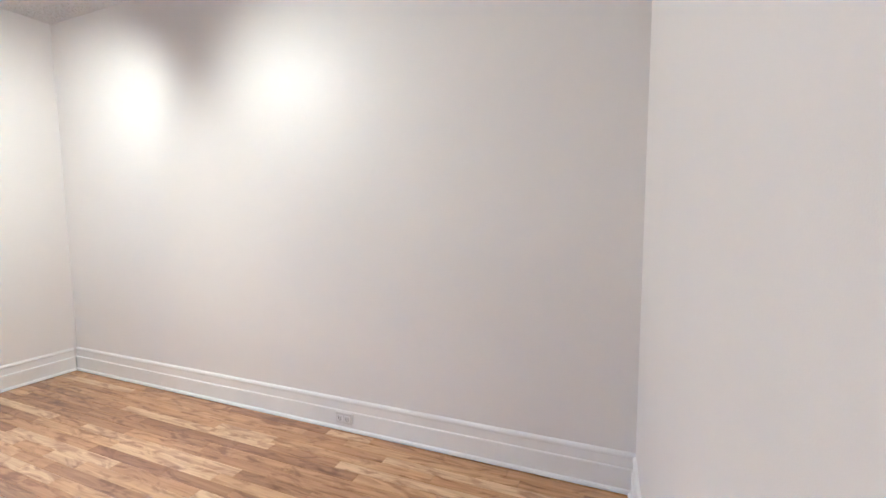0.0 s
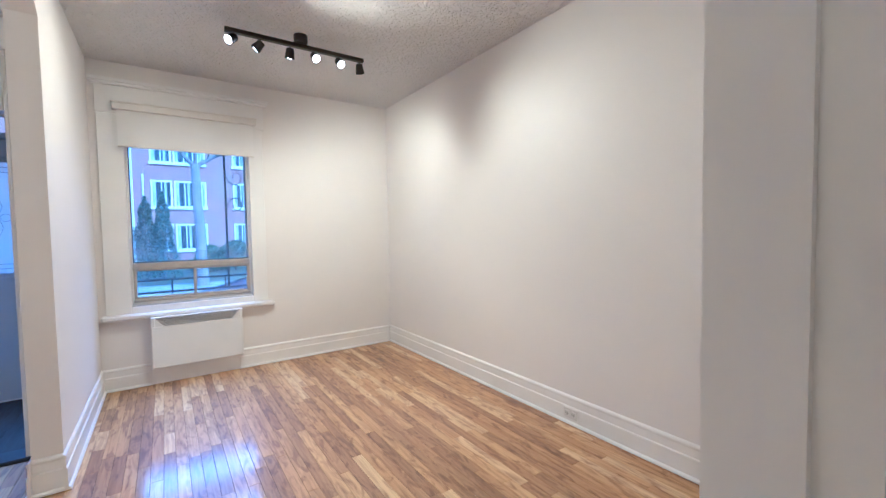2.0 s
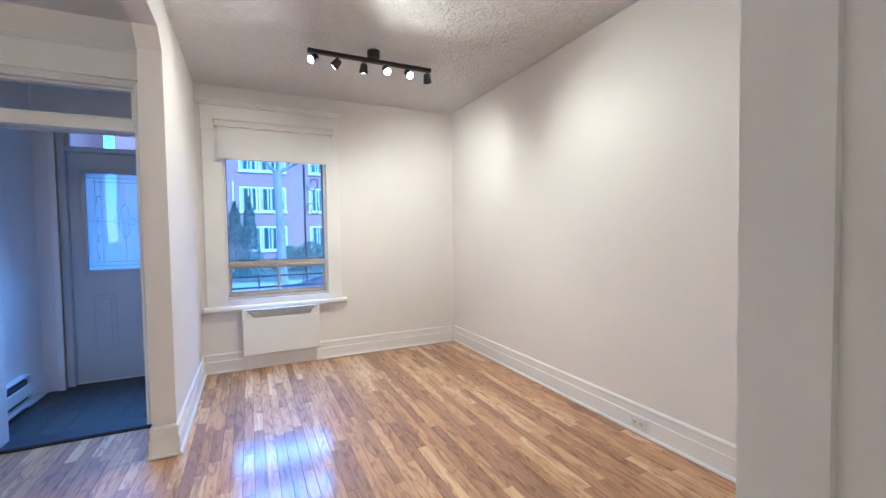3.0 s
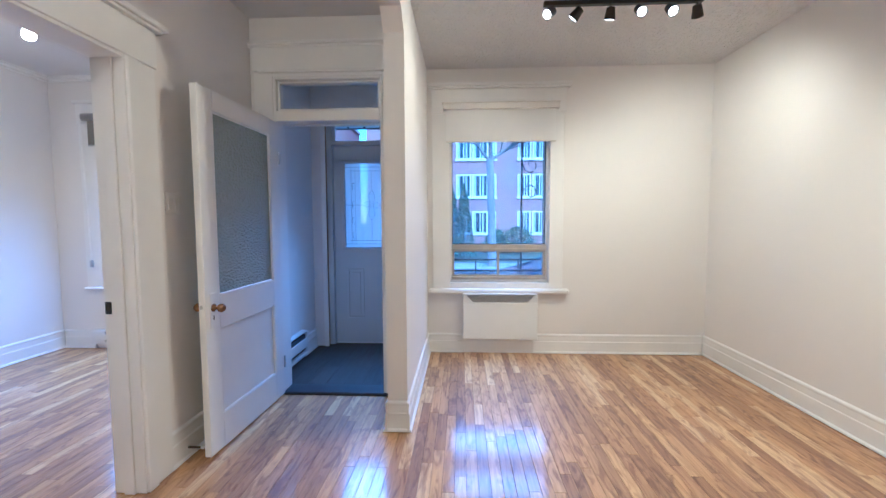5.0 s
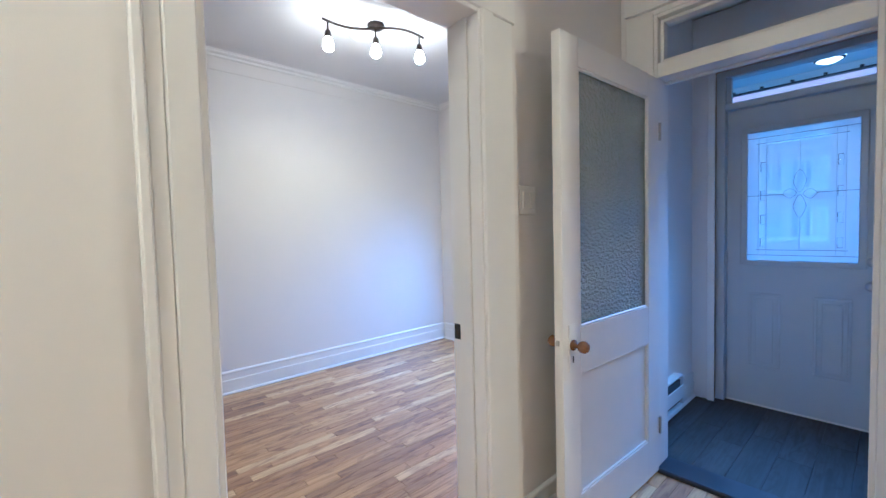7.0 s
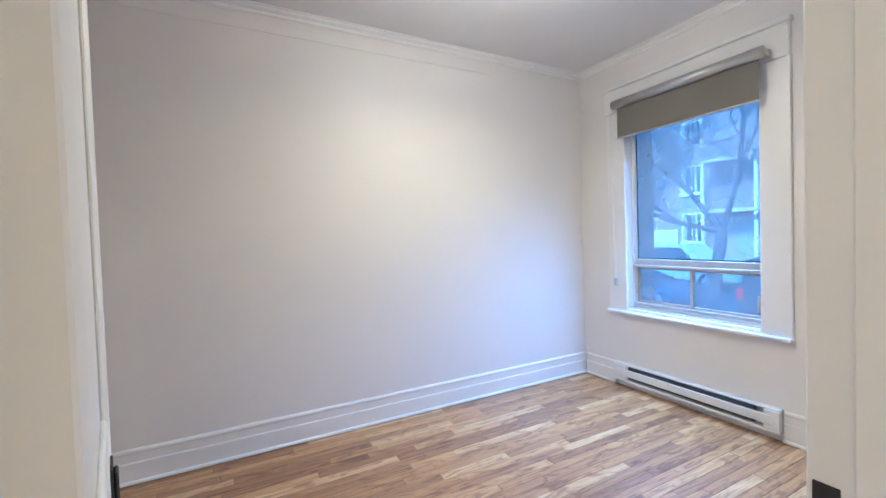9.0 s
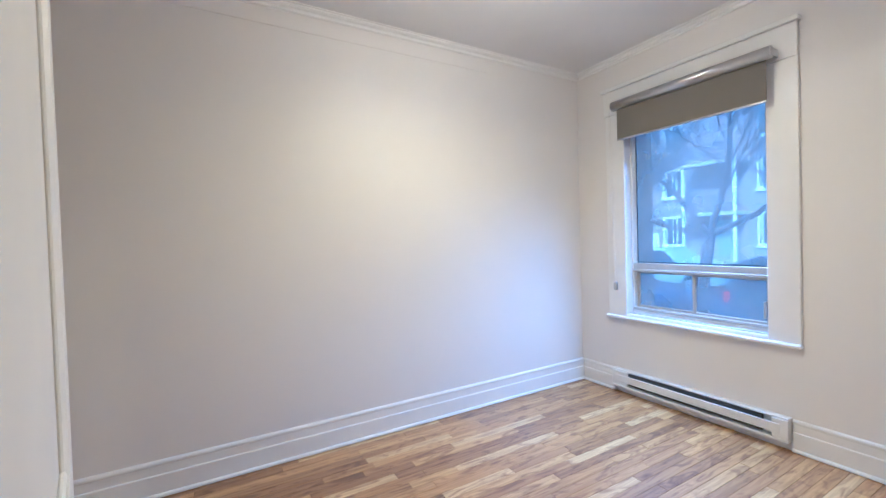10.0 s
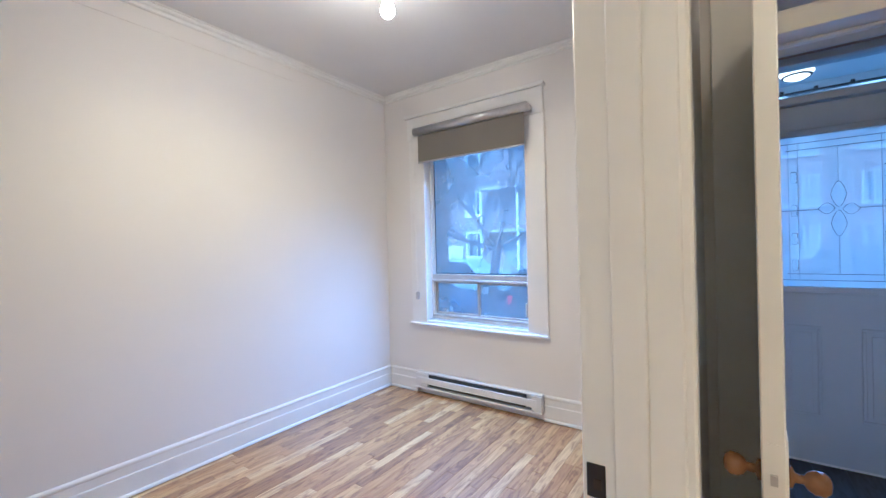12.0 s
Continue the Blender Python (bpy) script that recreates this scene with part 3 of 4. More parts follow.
fd = tagged(thing("door_1", pose(-4.40, -1.335, 0.02), "pale grey panelled front door with a leaded glass light, closed", "door"), kind="structure")
L = (-0.29, 0.29, 1.035, 1.95)
part("leaf", boxes((-0.022, 0.022, -0.405, L[0], 0, 2.125), (-0.022, 0.022, L[1], 0.405, 0, 2.125), (-0.022, 0.022, L[0], L[1], 0, L[2]), (-0.022, 0.022, L[0], L[1], L[3], 2.125)), EXTDOOR, fd)
part("glazing_frame", boxes((0.022, 0.034, L[0] - 0.03, L[0] + 0.008, L[2] - 0.03, L[3] + 0.03), (0.022, 0.034, L[1] - 0.008, L[1] + 0.03, L[2] - 0.03, L[3] + 0.03),
                            (0.022, 0.034, L[0], L[1], L[2] - 0.03, L[2] + 0.008), (0.022, 0.034, L[0], L[1], L[3] - 0.008, L[3] + 0.03), r=0.004), EXTDOOR, fd)
lg = part("leaded_light", boxes((-0.004, 0.004, L[0], L[1], L[2], L[3])), LEADED, fd, "figured leaded glass")
lg.visible_shadow = False
bm = bmesh.new()
zm = 1.50
for z in (L[2] + 0.045, L[2] + 0.082, L[3] - 0.045, L[3] - 0.085):
    inset = 0.0 if z in (L[2] + 0.045, L[3] - 0.045) else 0.055
    box(bm, 0.0045, 0.0085, L[0] + inset, L[1] - inset, z - 0.0014, z + 0.0014)
box(bm, 0.005, 0.009, L[0], -0.085, zm - 0.0014, zm + 0.0014)
box(bm, 0.005, 0.009, 0.085, L[1], zm - 0.0014, zm + 0.0014)
for cy, cz, hw, hh in ((0, zm + 0.085, 0.034, 0.075), (0, zm - 0.085, 0.034, 0.075), (-0.052, zm + 0.004, 0.036, 0.032), (0.052, zm - 0.004, 0.036, 0.032)):
    ring = [Vector((0.007, cy + hw * math.sin(a) * (1 - 0.35 * abs(math.cos(a))), cz + hh * math.cos(a))) for a in [i * math.pi / 8 for i in range(17)]]
    for u, v in zip(ring, ring[1:]):
        rod(bm, u, v, 0.0012, n=5)
part("lead_came", bm, LEAD, lg, "dark lead lines")
bm = bmesh.new()
for y in (-0.222, 0.222, -0.178, 0.178):
    box(bm, 0.004, 0.0075, y - 0.0012, y + 0.0012, L[2] + 0.05, L[3] - 0.04)
box(bm, 0.005, 0.008, -0.0012, 0.0012, zm + 0.16, L[3] - 0.085)
box(bm, 0.005, 0.008, -0.0012, 0.0012, L[2] + 0.082, zm - 0.16)
part("zinc_came", bm, ZINC, lg, "pale zinc lines")


def petal(bm, cy, cz, hw, hh, x=0.006):
    tip = bm.verts.new((x + 0.007, cy, cz))
    ring = [bm.verts.new((x, cy + hw * a, cz + hh * b)) for a, b in ((0, 1), (0.6, 0.45), (1, 0), (0.6, -0.45), (0, -1), (-0.6, -0.45), (-1, 0), (-0.6, 0.45))]
    for i in range(8):
        bm.faces.new((tip, ring[i], ring[(i + 1) % 8]))


for cy, cz, hw, hh in ((0, zm + 0.085, 0.032, 0.07), (0, zm - 0.085, 0.032, 0.07), (-0.05, zm, 0.034, 0.03), (0.05, zm, 0.034, 0.03), (0, zm, 0.03, 0.03)):
    part("bevelled_petal", quick(petal, cy, cz, hw, hh), BEVELLED, lg, "clear bevelled glass petal")
for y in (-0.197, 0.197):
    for z in (1.17, 1.33, 1.5, 1.70):
        part("bevelled_block", boxes((0.005, 0.012, y - 0.014, y + 0.014, z - 0.035, z + 0.035), r=0.004), BEVELLED, lg)
for y0, y1 in ((-0.27, -0.09), (0.08, 0.26)):
    z0, z1 = 0.27, 0.81
    part("panel_moulding", boxes((0.022, 0.029, y0, y1, z1 - 0.018, z1), (0.022, 0.029, y0, y1, z0, z0 + 0.018), (0.022, 0.029, y0, y0 + 0.018, z0 + 0.018, z1 - 0.018),
                                 (0.022, 0.029, y1 - 0.018, y1, z0 + 0.018, z1 - 0.018), (0.022, 0.027, y0 + 0.04, y1 - 0.04, z0 + 0.04, z1 - 0.04), r=0.003), EXTDOOR, fd)
for z in (1.05, 0.90):
    k = part("lockset", quick(lathe, [(0, 0.032), (0.008, 0.032), (0.012, 0.014), (0.03, 0.014), (0.036, 0.026), (0.055, 0.026), (0.06, 0.015)] if z < 1 else [(0, 0.03), (0.012, 0.028), (0.022, 0.016)],
                              (0.022, 0.345, z), (1, 0, 0)), STEEL, fd, "satin steel lock", True)
for z in (0.27, 1.06, 1.86):
    part("hinge", quick(rod, (0.03, -0.408, z - 0.05), (0.03, -0.408, z + 0.05), 0.009), STEEL, fd)
part("weather_strip", boxes((0.0, 0.02, -0.405, 0.405, -0.018, 0.0)), PLASTIC, fd, "white sweep under the door")

# inner doorway: jambs, transom and its mouldings
XC = VX1 + 0.022
setting("trim_vestibule_casing", boxes((VX1, XC, -1.905, -1.765, 0, 2.44), (VX1, XC, -0.945, PY0, 0, 2.44), (VX1, XC, -1.765, -0.945, 2.415, 2.44), (VX1, XC + 0.022, -1.875, PY0, 2.44, 2.455),
        (VX1, XC + 0.002, -1.915, PY0, 2.455, 2.625), r=0.003), TRIM, "white-painted casing with a capped head", "casing")
setting("trim_picture_rail", quick(moulding, [(0, 2.625), (0.02, 2.625), (0.034, 2.638), (0.026, 2.648), (0.04, 2.658), (0.04, 2.668), (0, 2.675)], (VX1, HY1), (VX1, PY0), (1, 0)), TRIM,
        "white moulded picture rail", "picture rail")
setting("trim_vestibule_jamb", boxes((VX0, XC - 0.004, -1.765, -1.745, 0, 2.415), (VX0, XC - 0.004, -0.965, -0.945, 0, 2.415), (VX0, XC - 0.004, -1.745, -0.965, 2.395, 2.415),
        (VX0, XC - 0.002, -1.745, -0.965, 2.09, 2.165), (VX0 + 0.02, VX0 + 0.05, -1.745, -0.965, 2.078, 2.09), (VX0 + 0.03, VX1 - 0.02, -1.745, -1.728, 2.165, 2.395),
        (VX0 + 0.03, VX1 - 0.02, -0.985, -0.965, 2.165, 2.395), (VX0 + 0.03, VX1 - 0.02, -1.728, -0.985, 2.165, 2.19), (VX0 + 0.03, VX1 - 0.02, -1.728, -0.985, 2.378, 2.395), r=0.003), TRIM,
        "white-painted jambs and transom bar", "door frame")
iw = tagged(thing("window_4", pose(0, 0, 0), "clear transom window over the vestibule door", "window"), kind="structure")
g = part("pane", boxes((VX1 - 0.07, VX1 - 0.066, -1.735, -0.98, 2.185, 2.385)), PANE, iw)
g.visible_shadow = False
setting("trim_threshold", boxes((VX0 - 0.01, VX1 + 0.03, -1.765, -0.93, -0.01, 0.022), r=0.007), SILL_BLACK, "dark rubber-edged threshold", "threshold")


def knob(parent, x, y, z, side, material, name="knob"):
    part(name, quick(lathe, [(0, 0.022), (0.006, 0.022), (0.010, 0.010), (0.024, 0.009), (0.030, 0.018), (0.040, 0.0235), (0.054, 0.024), (0.064, 0.017), (0.067, 0.006)], (x, y, z), (0, side, 0)),
         material, parent, "" if material is BLACK else "amber-coloured knob", True)


def panelled_leaf(door, w, h, glass, stile, lock0, lock1, toprail, botrail, t=0.02):
    """Stiles and rails round an upper light and a lower panel; x from the hinge, z from the foot."""
    part("stile", boxes((0, stile, -t, t, 0, h), r=0.003), TRIM, door)
    part("stile", boxes((w - stile, w, -t, t, 0, h), r=0.003), TRIM, door)
    for z0, z1 in ((0, botrail), (lock0, lock1), (h - toprail, h)):
        part("rail", boxes((stile, w - stile, -t, t, z0, z1)), TRIM, door)
    g = part("pane" if glass else "panel", boxes((stile - 0.008, w - stile + 0.008, -0.004 if glass else -0.008, 0.004 if glass else 0.008, lock1 - 0.008, h - toprail + 0.008)), FIGURED if glass else TRIM, door,
             "obscure hammered glass" if glass else "")
    part("panel", boxes((stile - 0.008, w - stile + 0.008, -0.008, 0.008, botrail - 0.008, lock0 + 0.008)), TRIM, door)
    for lo, hi in ((botrail, lock0), (lock1, h - toprail)):
        for s in (-1, 1):
            a, b = sorted((s * 0.008, s * 0.017))
            part("bead", boxes((stile, stile + 0.012, a, b, lo, hi), (w - stile - 0.012, w - stile, a, b, lo, hi), (stile + 0.012, w - stile - 0.012, a, b, lo, lo + 0.012),
                               (stile + 0.012, w - stile - 0.012, a, b, hi - 0.012, hi), r=0.003), TRIM, door)


vd = tagged(thing("door_2", pose(-3.045, -1.757, 0.012, 0, 0, -2.4), "white-painted door with a hammered glass pane, standing open against the hall", "door"), kind="structure")
panelled_leaf(vd, 0.875, 2.07, True, 0.125, 0.715, 0.903, 0.115, 0.20)
part("lock_plate", boxes((0.785, 0.84, 0.02, 0.0245, 0.73, 0.93), r=0.002), TRIM, vd, "white-painted lock plate")
part("keyhole", boxes((0.809, 0.816, 0.0245, 0.026, 0.775, 0.80)), BLACK, vd)
knob(vd, 0.813, 0.0245, 0.845, 1, KNOB)
knob(vd, 0.813, -0.02, 0.845, -1, KNOB)
part("latch_plate", boxes((0.875, 0.878, -0.01, 0.01, 0.80, 0.93)), TRIM, vd)
part("latch_bolt", boxes((0.878, 0.886, -0.006, 0.006, 0.85, 0.87)), STEEL, vd)
for z in (0.25, 1.8):
    part("hinge", quick(rod, (-0.004, 0.024, z - 0.045), (-0.004, 0.024, z + 0.045), 0.007), STEEL, vd)
stop = thing("door_stop", pose(-2.19, HY1 + 0.02, 0.06), "small black door stop on the baseboard", "door stop")
part("stem", quick(rod, (0, 0, 0), (0, 0.075, 0), 0.006), BLACK, stop)
part("tip", quick(rod, (0, 0.075, 0), (0, 0.09, 0), 0.010), PLASTIC, stop, "white rubber tip")

# ---- bedroom doorway ----
YC = HY1 + 0.026
setting("trim_bedroom_door_jamb", boxes((BDX0, BDX0 + 0.02, HY0 - 0.012, YC - 0.004, 0, 2.12), (BDX1 - 0.02, BDX1, HY0 - 0.012, YC - 0.004, 0, 2.12), (BDX0 + 0.02, BDX1 - 0.02, HY0 - 0.012, YC - 0.004, 2.10, 2.12),
        (BDX0 + 0.02, BDX0 + 0.032, HY1 - 0.085, HY1 - 0.03, 0, 2.10), (BDX1 - 0.032, BDX1 - 0.02, HY1 - 0.085, HY1 - 0.03, 0, 2.10), r=0.003), TRIM, "white-painted door lining with a stop", "door frame")
setting("trim_bedroom_door_casing", boxes((-2.065, -1.925, HY1, YC, 0, 2.115), (-1.945, BDX0 + 0.012, HY1, YC + 0.010, 0, 2.115), (BDX1 - 0.004, -0.926, HY1, YC + 0.006, 0, 2.115), (-0.926, -0.893, HY1, YC, 0, 2.115), (-0.893, -0.872, HY1, YC + 0.012, 0, 2.115),
        (-2.08, -0.84, HY1, YC + 0.004, 2.115, 2.295), (-2.10, -0.82, HY1, YC + 0.028, 2.295, 2.31), (-2.12, -0.80, HY1, YC + 0.045, 2.31, 2.335), r=0.004), TRIM,
        "white-painted door casing with a capped head", "casing")
sp = thing("strike_plate", pose(BDX0 + 0.02, HY0 + 0.02, 0.93), "black metal strike plate on the door jamb", "strike plate")
part("plate", boxes((0, 0.003, -0.024, 0.008, -0.03, 0.03), r=0.001), BLACK, sp)
part("lip", boxes((0.003, 0.0045, -0.012, 0.002, -0.014, 0.004)), BRONZE, sp, "worn latch hole")

bd = tagged(thing("door_3", pose(-1.022, -2.104, 0.012, 0, 0, -78.4), "white panelled bedroom door, standing open into the room", "door"), kind="structure")
panelled_leaf(bd, 0.82, 2.06, False, 0.11, 0.80, 0.98, 0.12, 0.22)
part("latch", boxes((0.63, 0.67, -0.032, -0.024, 0.86, 0.91), r=0.003), BLACK, bd, "low black pull")
part("rose", boxes((0.615, 0.685, -0.024, -0.02, 0.845, 0.925), r=0.001), BLACK, bd)
for z in (0.22, 1.80):
    part("hinge", boxes((-0.005, 0.001, -0.021, 0.019, z - 0.055, z + 0.055), r=0.001), BRONZE, bd, "dark bronze hinge leaf")

sw = thing("light_switch", pose(-2.178, HY1, 1.443), "cream plastic double light switch plate on the hall wall", "light switch")
part("plate", boxes((-0.056, 0.056, 0, 0.006, -0.06, 0.06), r=0.004), PLASTIC, sw)
part("rocker", boxes((-0.040, -0.008, 0.006, 0.012, -0.034, 0.034), r=0.002), PLASTIC, sw)
part("rocker", boxes((0.008, 0.040, 0.006, 0.012, -0.034, 0.034), r=0.002), PLASTIC, sw)

OUTLET = painted("outlet_plastic", (0.72, 0.705, 0.68), 0.35)
ou = thing("wall_outlet", pose(-1.40, NY - 0.019, 0.082), "white double wall outlet set in the baseboard", "outlet")
part("plate", boxes((-0.058, 0.058, -0.010, 0, -0.036, 0.036), r=0.004), OUTLET, ou)
for dx in (-0.026, 0.026):
    s = part("socket", boxes((dx - 0.019, dx + 0.019, -0.014, -0.010, -0.018, 0.018), r=0.003), OUTLET, ou)
    part("slots", boxes((dx - 0.010, dx - 0.0065, -0.0145, -0.014, -0.008, 0.008), (dx + 0.0065, dx + 0.010, -0.0145, -0.014, -0.008, 0.008), (dx - 0.003, dx + 0.003, -0.0145, -0.014, -0.015, -0.010)), GASKET, s)

# doorway behind the living room: lining with a stop, and a sage-painted door folded back
setting("trim_back_door_jamb", boxes((BX0 - 0.004, BX1 + 0.004, JY - 0.003, JY + 0.012, 0, 2.1), (BX0 + 0.050, BX0 + 0.078, JY - 0.014, JY - 0.003, 0, 2.1), (BX0 - 0.004, BX1 + 0.004, -0.712, -0.70, 0, 2.1)), TRIM,
        "white-painted door lining with a narrow stop", "door frame")
gd = tagged(thing("door_4", pose(0.320, 0.249, 0.012), "grey-green door folded back beside the doorway", "door"), kind="structure")
part("leaf", boxes((0, 0.78, -0.02, 0.02, 0, 2.06), r=0.003), SAGE, gd)
for i in range(5):
    part("bead", boxes((0.012 + i * 0.011, 0.017 + i * 0.011, -0.025, -0.02, 0.05, 2.0), r=0.001), SAGE, gd)

# ---- lamps ----
tl = thing("track_light", pose(-2.825, 0.685, 2.80), "black ceiling track light with six adjustable spot heads", "ceiling light")
part("rail", boxes((-0.018, 0.018, -0.51, 0.51, -0.052, -0.022), r=0.003), BLACK, tl)
part("canopy", quick(lathe, [(0, 0.046), (0.012, 0.05), (0.059, 0.05)], (0.02, 0, -0.024), (0, 0, 1), 28), BLACK, tl)
HEADS = [(-0.455, (0.55, -0.75, -0.62), 0.4), (-0.28, (-0.35, -0.75, -0.9), 0.5), (-0.075, (-0.30, -0.02, -1.0), 0.65),
         (0.105, (0.9, 0.06, -0.75), 1.0), (0.30, (0.9, 0.10, -0.8), 0.8), (0.475, (-0.62, 0.42, -1.0), 0.8)]
for y, d, share in HEADS:
    d = Vector(d).normalized()
    j = Vector((0, y, -0.085))
    h = part("spot_head", quick(lathe, [(-0.03, 0.018), (-0.026, 0.026), (0.045, 0.036), (0.047, 0.030), (0.040, 0.028)], j + d * 0.012, d, 24), BLACK, tl)
    part("stem", quick(rod, (0, y, -0.05), j, 0.005), BLACK, h)
    part("lens", quick(rod, j + d * 0.0525, j + d * 0.0555, 0.028, n=24), SPOT_FACE, h, "lit lamp face")
    sd = bpy.data.lights.new("track_spot", "SPOT")
    sd.energy, sd.color, sd.spot_size, sd.spot_blend, sd.shadow_soft_size = TRACK_WATTS * share, WARM, radians(138), 1.0, 0.03
    so = new("track_spot", sd)
    eye = tl.matrix_world @ (j + d * 0.075)
    so.matrix_world = look(eye, eye + d)

bl = thing("ceiling_spot_bar", pose(-2.484, -3.474, CH), "dark bronze wavy bar light with three glowing bulbs", "ceiling light")
part("canopy", quick(lathe, [(-0.030, 0.03), (-0.027, 0.055), (-0.010, 0.062), (0, 0.058)], (0, 0, 0), (0, 0, 1), 28), BRONZE, bl, "", True)
bm = bmesh.new()
N, E0, E1 = 20, Vector((0.378, -0.089, 0)), Vector((-0.336, 0.131, 0))
side = Vector((-0.28, -0.95, 0)) * 0.035
line = []
for i in range(N + 1):
    u = i / N
    line.append(E0.lerp(E1, u) + side * math.sin(2 * math.pi * u) + Vector((0, 0, -0.044 - 0.012 * math.sin(math.pi * 2 * u))))
for a, b in zip(line, line[1:]):
    rod(bm, a, b + (b - a) * 0.1, 0.0085, n=10)
part("bar", bm, BRONZE, bl, "wavy bar")
part("neck", quick(rod, (0.02, 0.02, -0.046), (0, 0, -0.026), 0.012), BRONZE, bl)
for u in (0.06, 0.5, 0.94):
    p = line[round(u * N)]
    s = part("lamp_holder", quick(lathe, [(0, 0.006), (0.065, 0.006), (0.067, 0.017), (0.09, 0.022), (0.112, 0.021), (0.114, 0.012)], p, (0, 0, -1)), BRONZE, bl, "", True)
    part("bulb", quick(lathe, [(0.112, 0.017), (0.124, 0.025), (0.145, 0.033), (0.170, 0.039), (0.190, 0.036), (0.202, 0.024), (0.206, 0.008)], p, (0, 0, -1)), REFLECTOR, s, "glowing frosted bulb", True)
    gd2 = bpy.data.lights.new("bulb_glow", "SPOT")
    gd2.energy, gd2.color, gd2.shadow_soft_size, gd2.spot_size, gd2.spot_blend = BULB_WATTS, WARM, 0.036, radians(180), 1.0
    new("bulb_glow", gd2).matrix_world = Matrix.Translation(bl.matrix_world @ (p + Vector((0, 0, -0.27))))

md = thing("ceiling_medallion", pose(-2.484, -3.474, CH), "white plaster ceiling medallion with scrolled edges", "ceiling medallion")
bm = bmesh.new()
rings = []
for r, z in ((0.07, -0.004), (0.10, -0.016), (0.13, -0.008), (0.2, -0.006), (0.25, -0.018), (0.28, -0.014), (0.30, -0.001)):
    rings.append([bm.verts.new(((r + (0.02 * math.cos(8 * 2 * math.pi * i / 96) if r > 0.18 else 0)) * math.cos(2 * math.pi * i / 96),
                                (r + (0.02 * math.cos(8 * 2 * math.pi * i / 96) if r > 0.18 else 0)) * math.sin(2 * math.pi * i / 96), z)) for i in range(96)])
for a, b in zip(rings, rings[1:]):
    for i in range(96):
        bm.faces.new((a[i], a[(i + 1) % 96], b[(i + 1) % 96], b[i]))
part("relief", bm, CEIL, md, "", True)

# assumed fixture: the glow in the front transom is the porch lamp's
vl = thing("assumed_vestibule_light", pose(-3.58, -1.35, CH), "assumed small round flush ceiling light with a warm glass shade", "ceiling light")
part("base", quick(lathe, [(-0.02, 0.13), (0, 0.13)], (0, 0, 0), (0, 0, 1), 28), STEEL, vl)
part("shade", quick(lathe, [(-0.12, 0.03), (-0.11, 0.07), (-0.085, 0.105), (-0.05, 0.125), (-0.02, 0.128)], (0, 0, 0), (0, 0, 1), 28), VEST_GLOW, vl, "warm lit glass shade", True)
part("band", quick(lathe, [(-0.068, 0.121), (-0.062, 0.1245), (-0.056, 0.121)], (0, 0, 0), (0, 0, 1), 28), BRONZE, vl)

# never in view: a ceiling lamp assumed here to add ambient light through the doorway
kl = thing("assumed_back_room_light", pose(1.7, 0.6, CL), "assumed round flush ceiling light in the room behind, out of view", "ceiling light")
part("shade", quick(lathe, [(-0.10, 0.04), (-0.09, 0.1), (-0.06, 0.15), (-0.01, 0.17)], (0, 0, 0), (0, 0, 1), 28), BULB, kl, "lit white glass shade of an assumed lamp", True)
pd = bpy.data.lights.new("assumed_back_room_lamp", "POINT")
pd.energy, pd.color, pd.shadow_soft_size = BACK_WATTS, WARM, 0.12
new("assumed_back_room_lamp", pd).matrix_world = Matrix.Translation((1.7, 0.6, CL - 0.26))

# unseen fixture and lamp, added to brighten the hall; shape and place assumed
hl = thing("assumed_hall_light", pose(0.35, -1.38, CH), "assumed round flush ceiling light in the hall, out of view", "ceiling light")
part("shade", quick(lathe, [(-0.09, 0.04), (-0.08, 0.09), (-0.055, 0.13), (-0.01, 0.15)], (0, 0, 0), (0, 0, 1), 28), BULB, hl, "lit white glass shade of an assumed lamp", True)
pd = bpy.data.lights.new("assumed_hall_lamp", "POINT")
pd.energy, pd.color, pd.shadow_soft_size = HALL_WATTS, WARM, 0.12
new("assumed_hall_lamp", pd).matrix_world = Matrix.Translation((0.35, -1.38, CH - 0.24))

# ---- outside: ground, street ----
GRASS = painted("winter_grass", (0.10, 0.115, 0.06), 0.95, 1.2, 0.35, 0.8, 40)
ASPHALT = painted("asphalt", (0.055, 0.056, 0.06), 0.85, 1.5, 0.25, 0.5, 60)
CONCRETE = painted("pavement_concrete", (0.36, 0.35, 0.33), 0.85, 1.0, 0.15, 0.4, 50)
BRICK = brickwork("red_brick", (0.38, 0.095, 0.07), (0.45, 0.13, 0.095), (0.36, 0.22, 0.19))
BRICK2 = brickwork("brown_brick", (0.31, 0.16, 0.125), (0.39, 0.21, 0.165), (0.36, 0.31, 0.29))
FRAMEW = painted("outdoor_white_paint", (0.80, 0.80, 0.78), 0.5)
CURTAIN = painted("curtain", (0.45, 0.46, 0.45), 0.9, 3, 0.2)
DARKPANE = painted("far_window_glass", (0.03, 0.045, 0.05), 0.06)
BARK = painted("bark", (0.22, 0.205, 0.19), 0.95, 5, 0.3, 1.0, 40)
DARK_BARK = painted("dark_bark", (0.095, 0.085, 0.08), 0.95, 5, 0.3, 1.0, 40)
CEDAR = painted("cedar_leaf", (0.075, 0.13, 0.085), 0.8, 4, 0.4)
HEDGE = painted("hedge_leaf", (0.11, 0.15, 0.085), 0.8, 4, 0.4)
STONE = painted("pale_stone", (0.45, 0.43, 0.40), 0.85, 2, 0.15)
TYRE = painted("tyre_rubber", (0.02, 0.02, 0.022), 0.8)
CARGLASS = painted("car_glass", (0.02, 0.025, 0.03), 0.05)
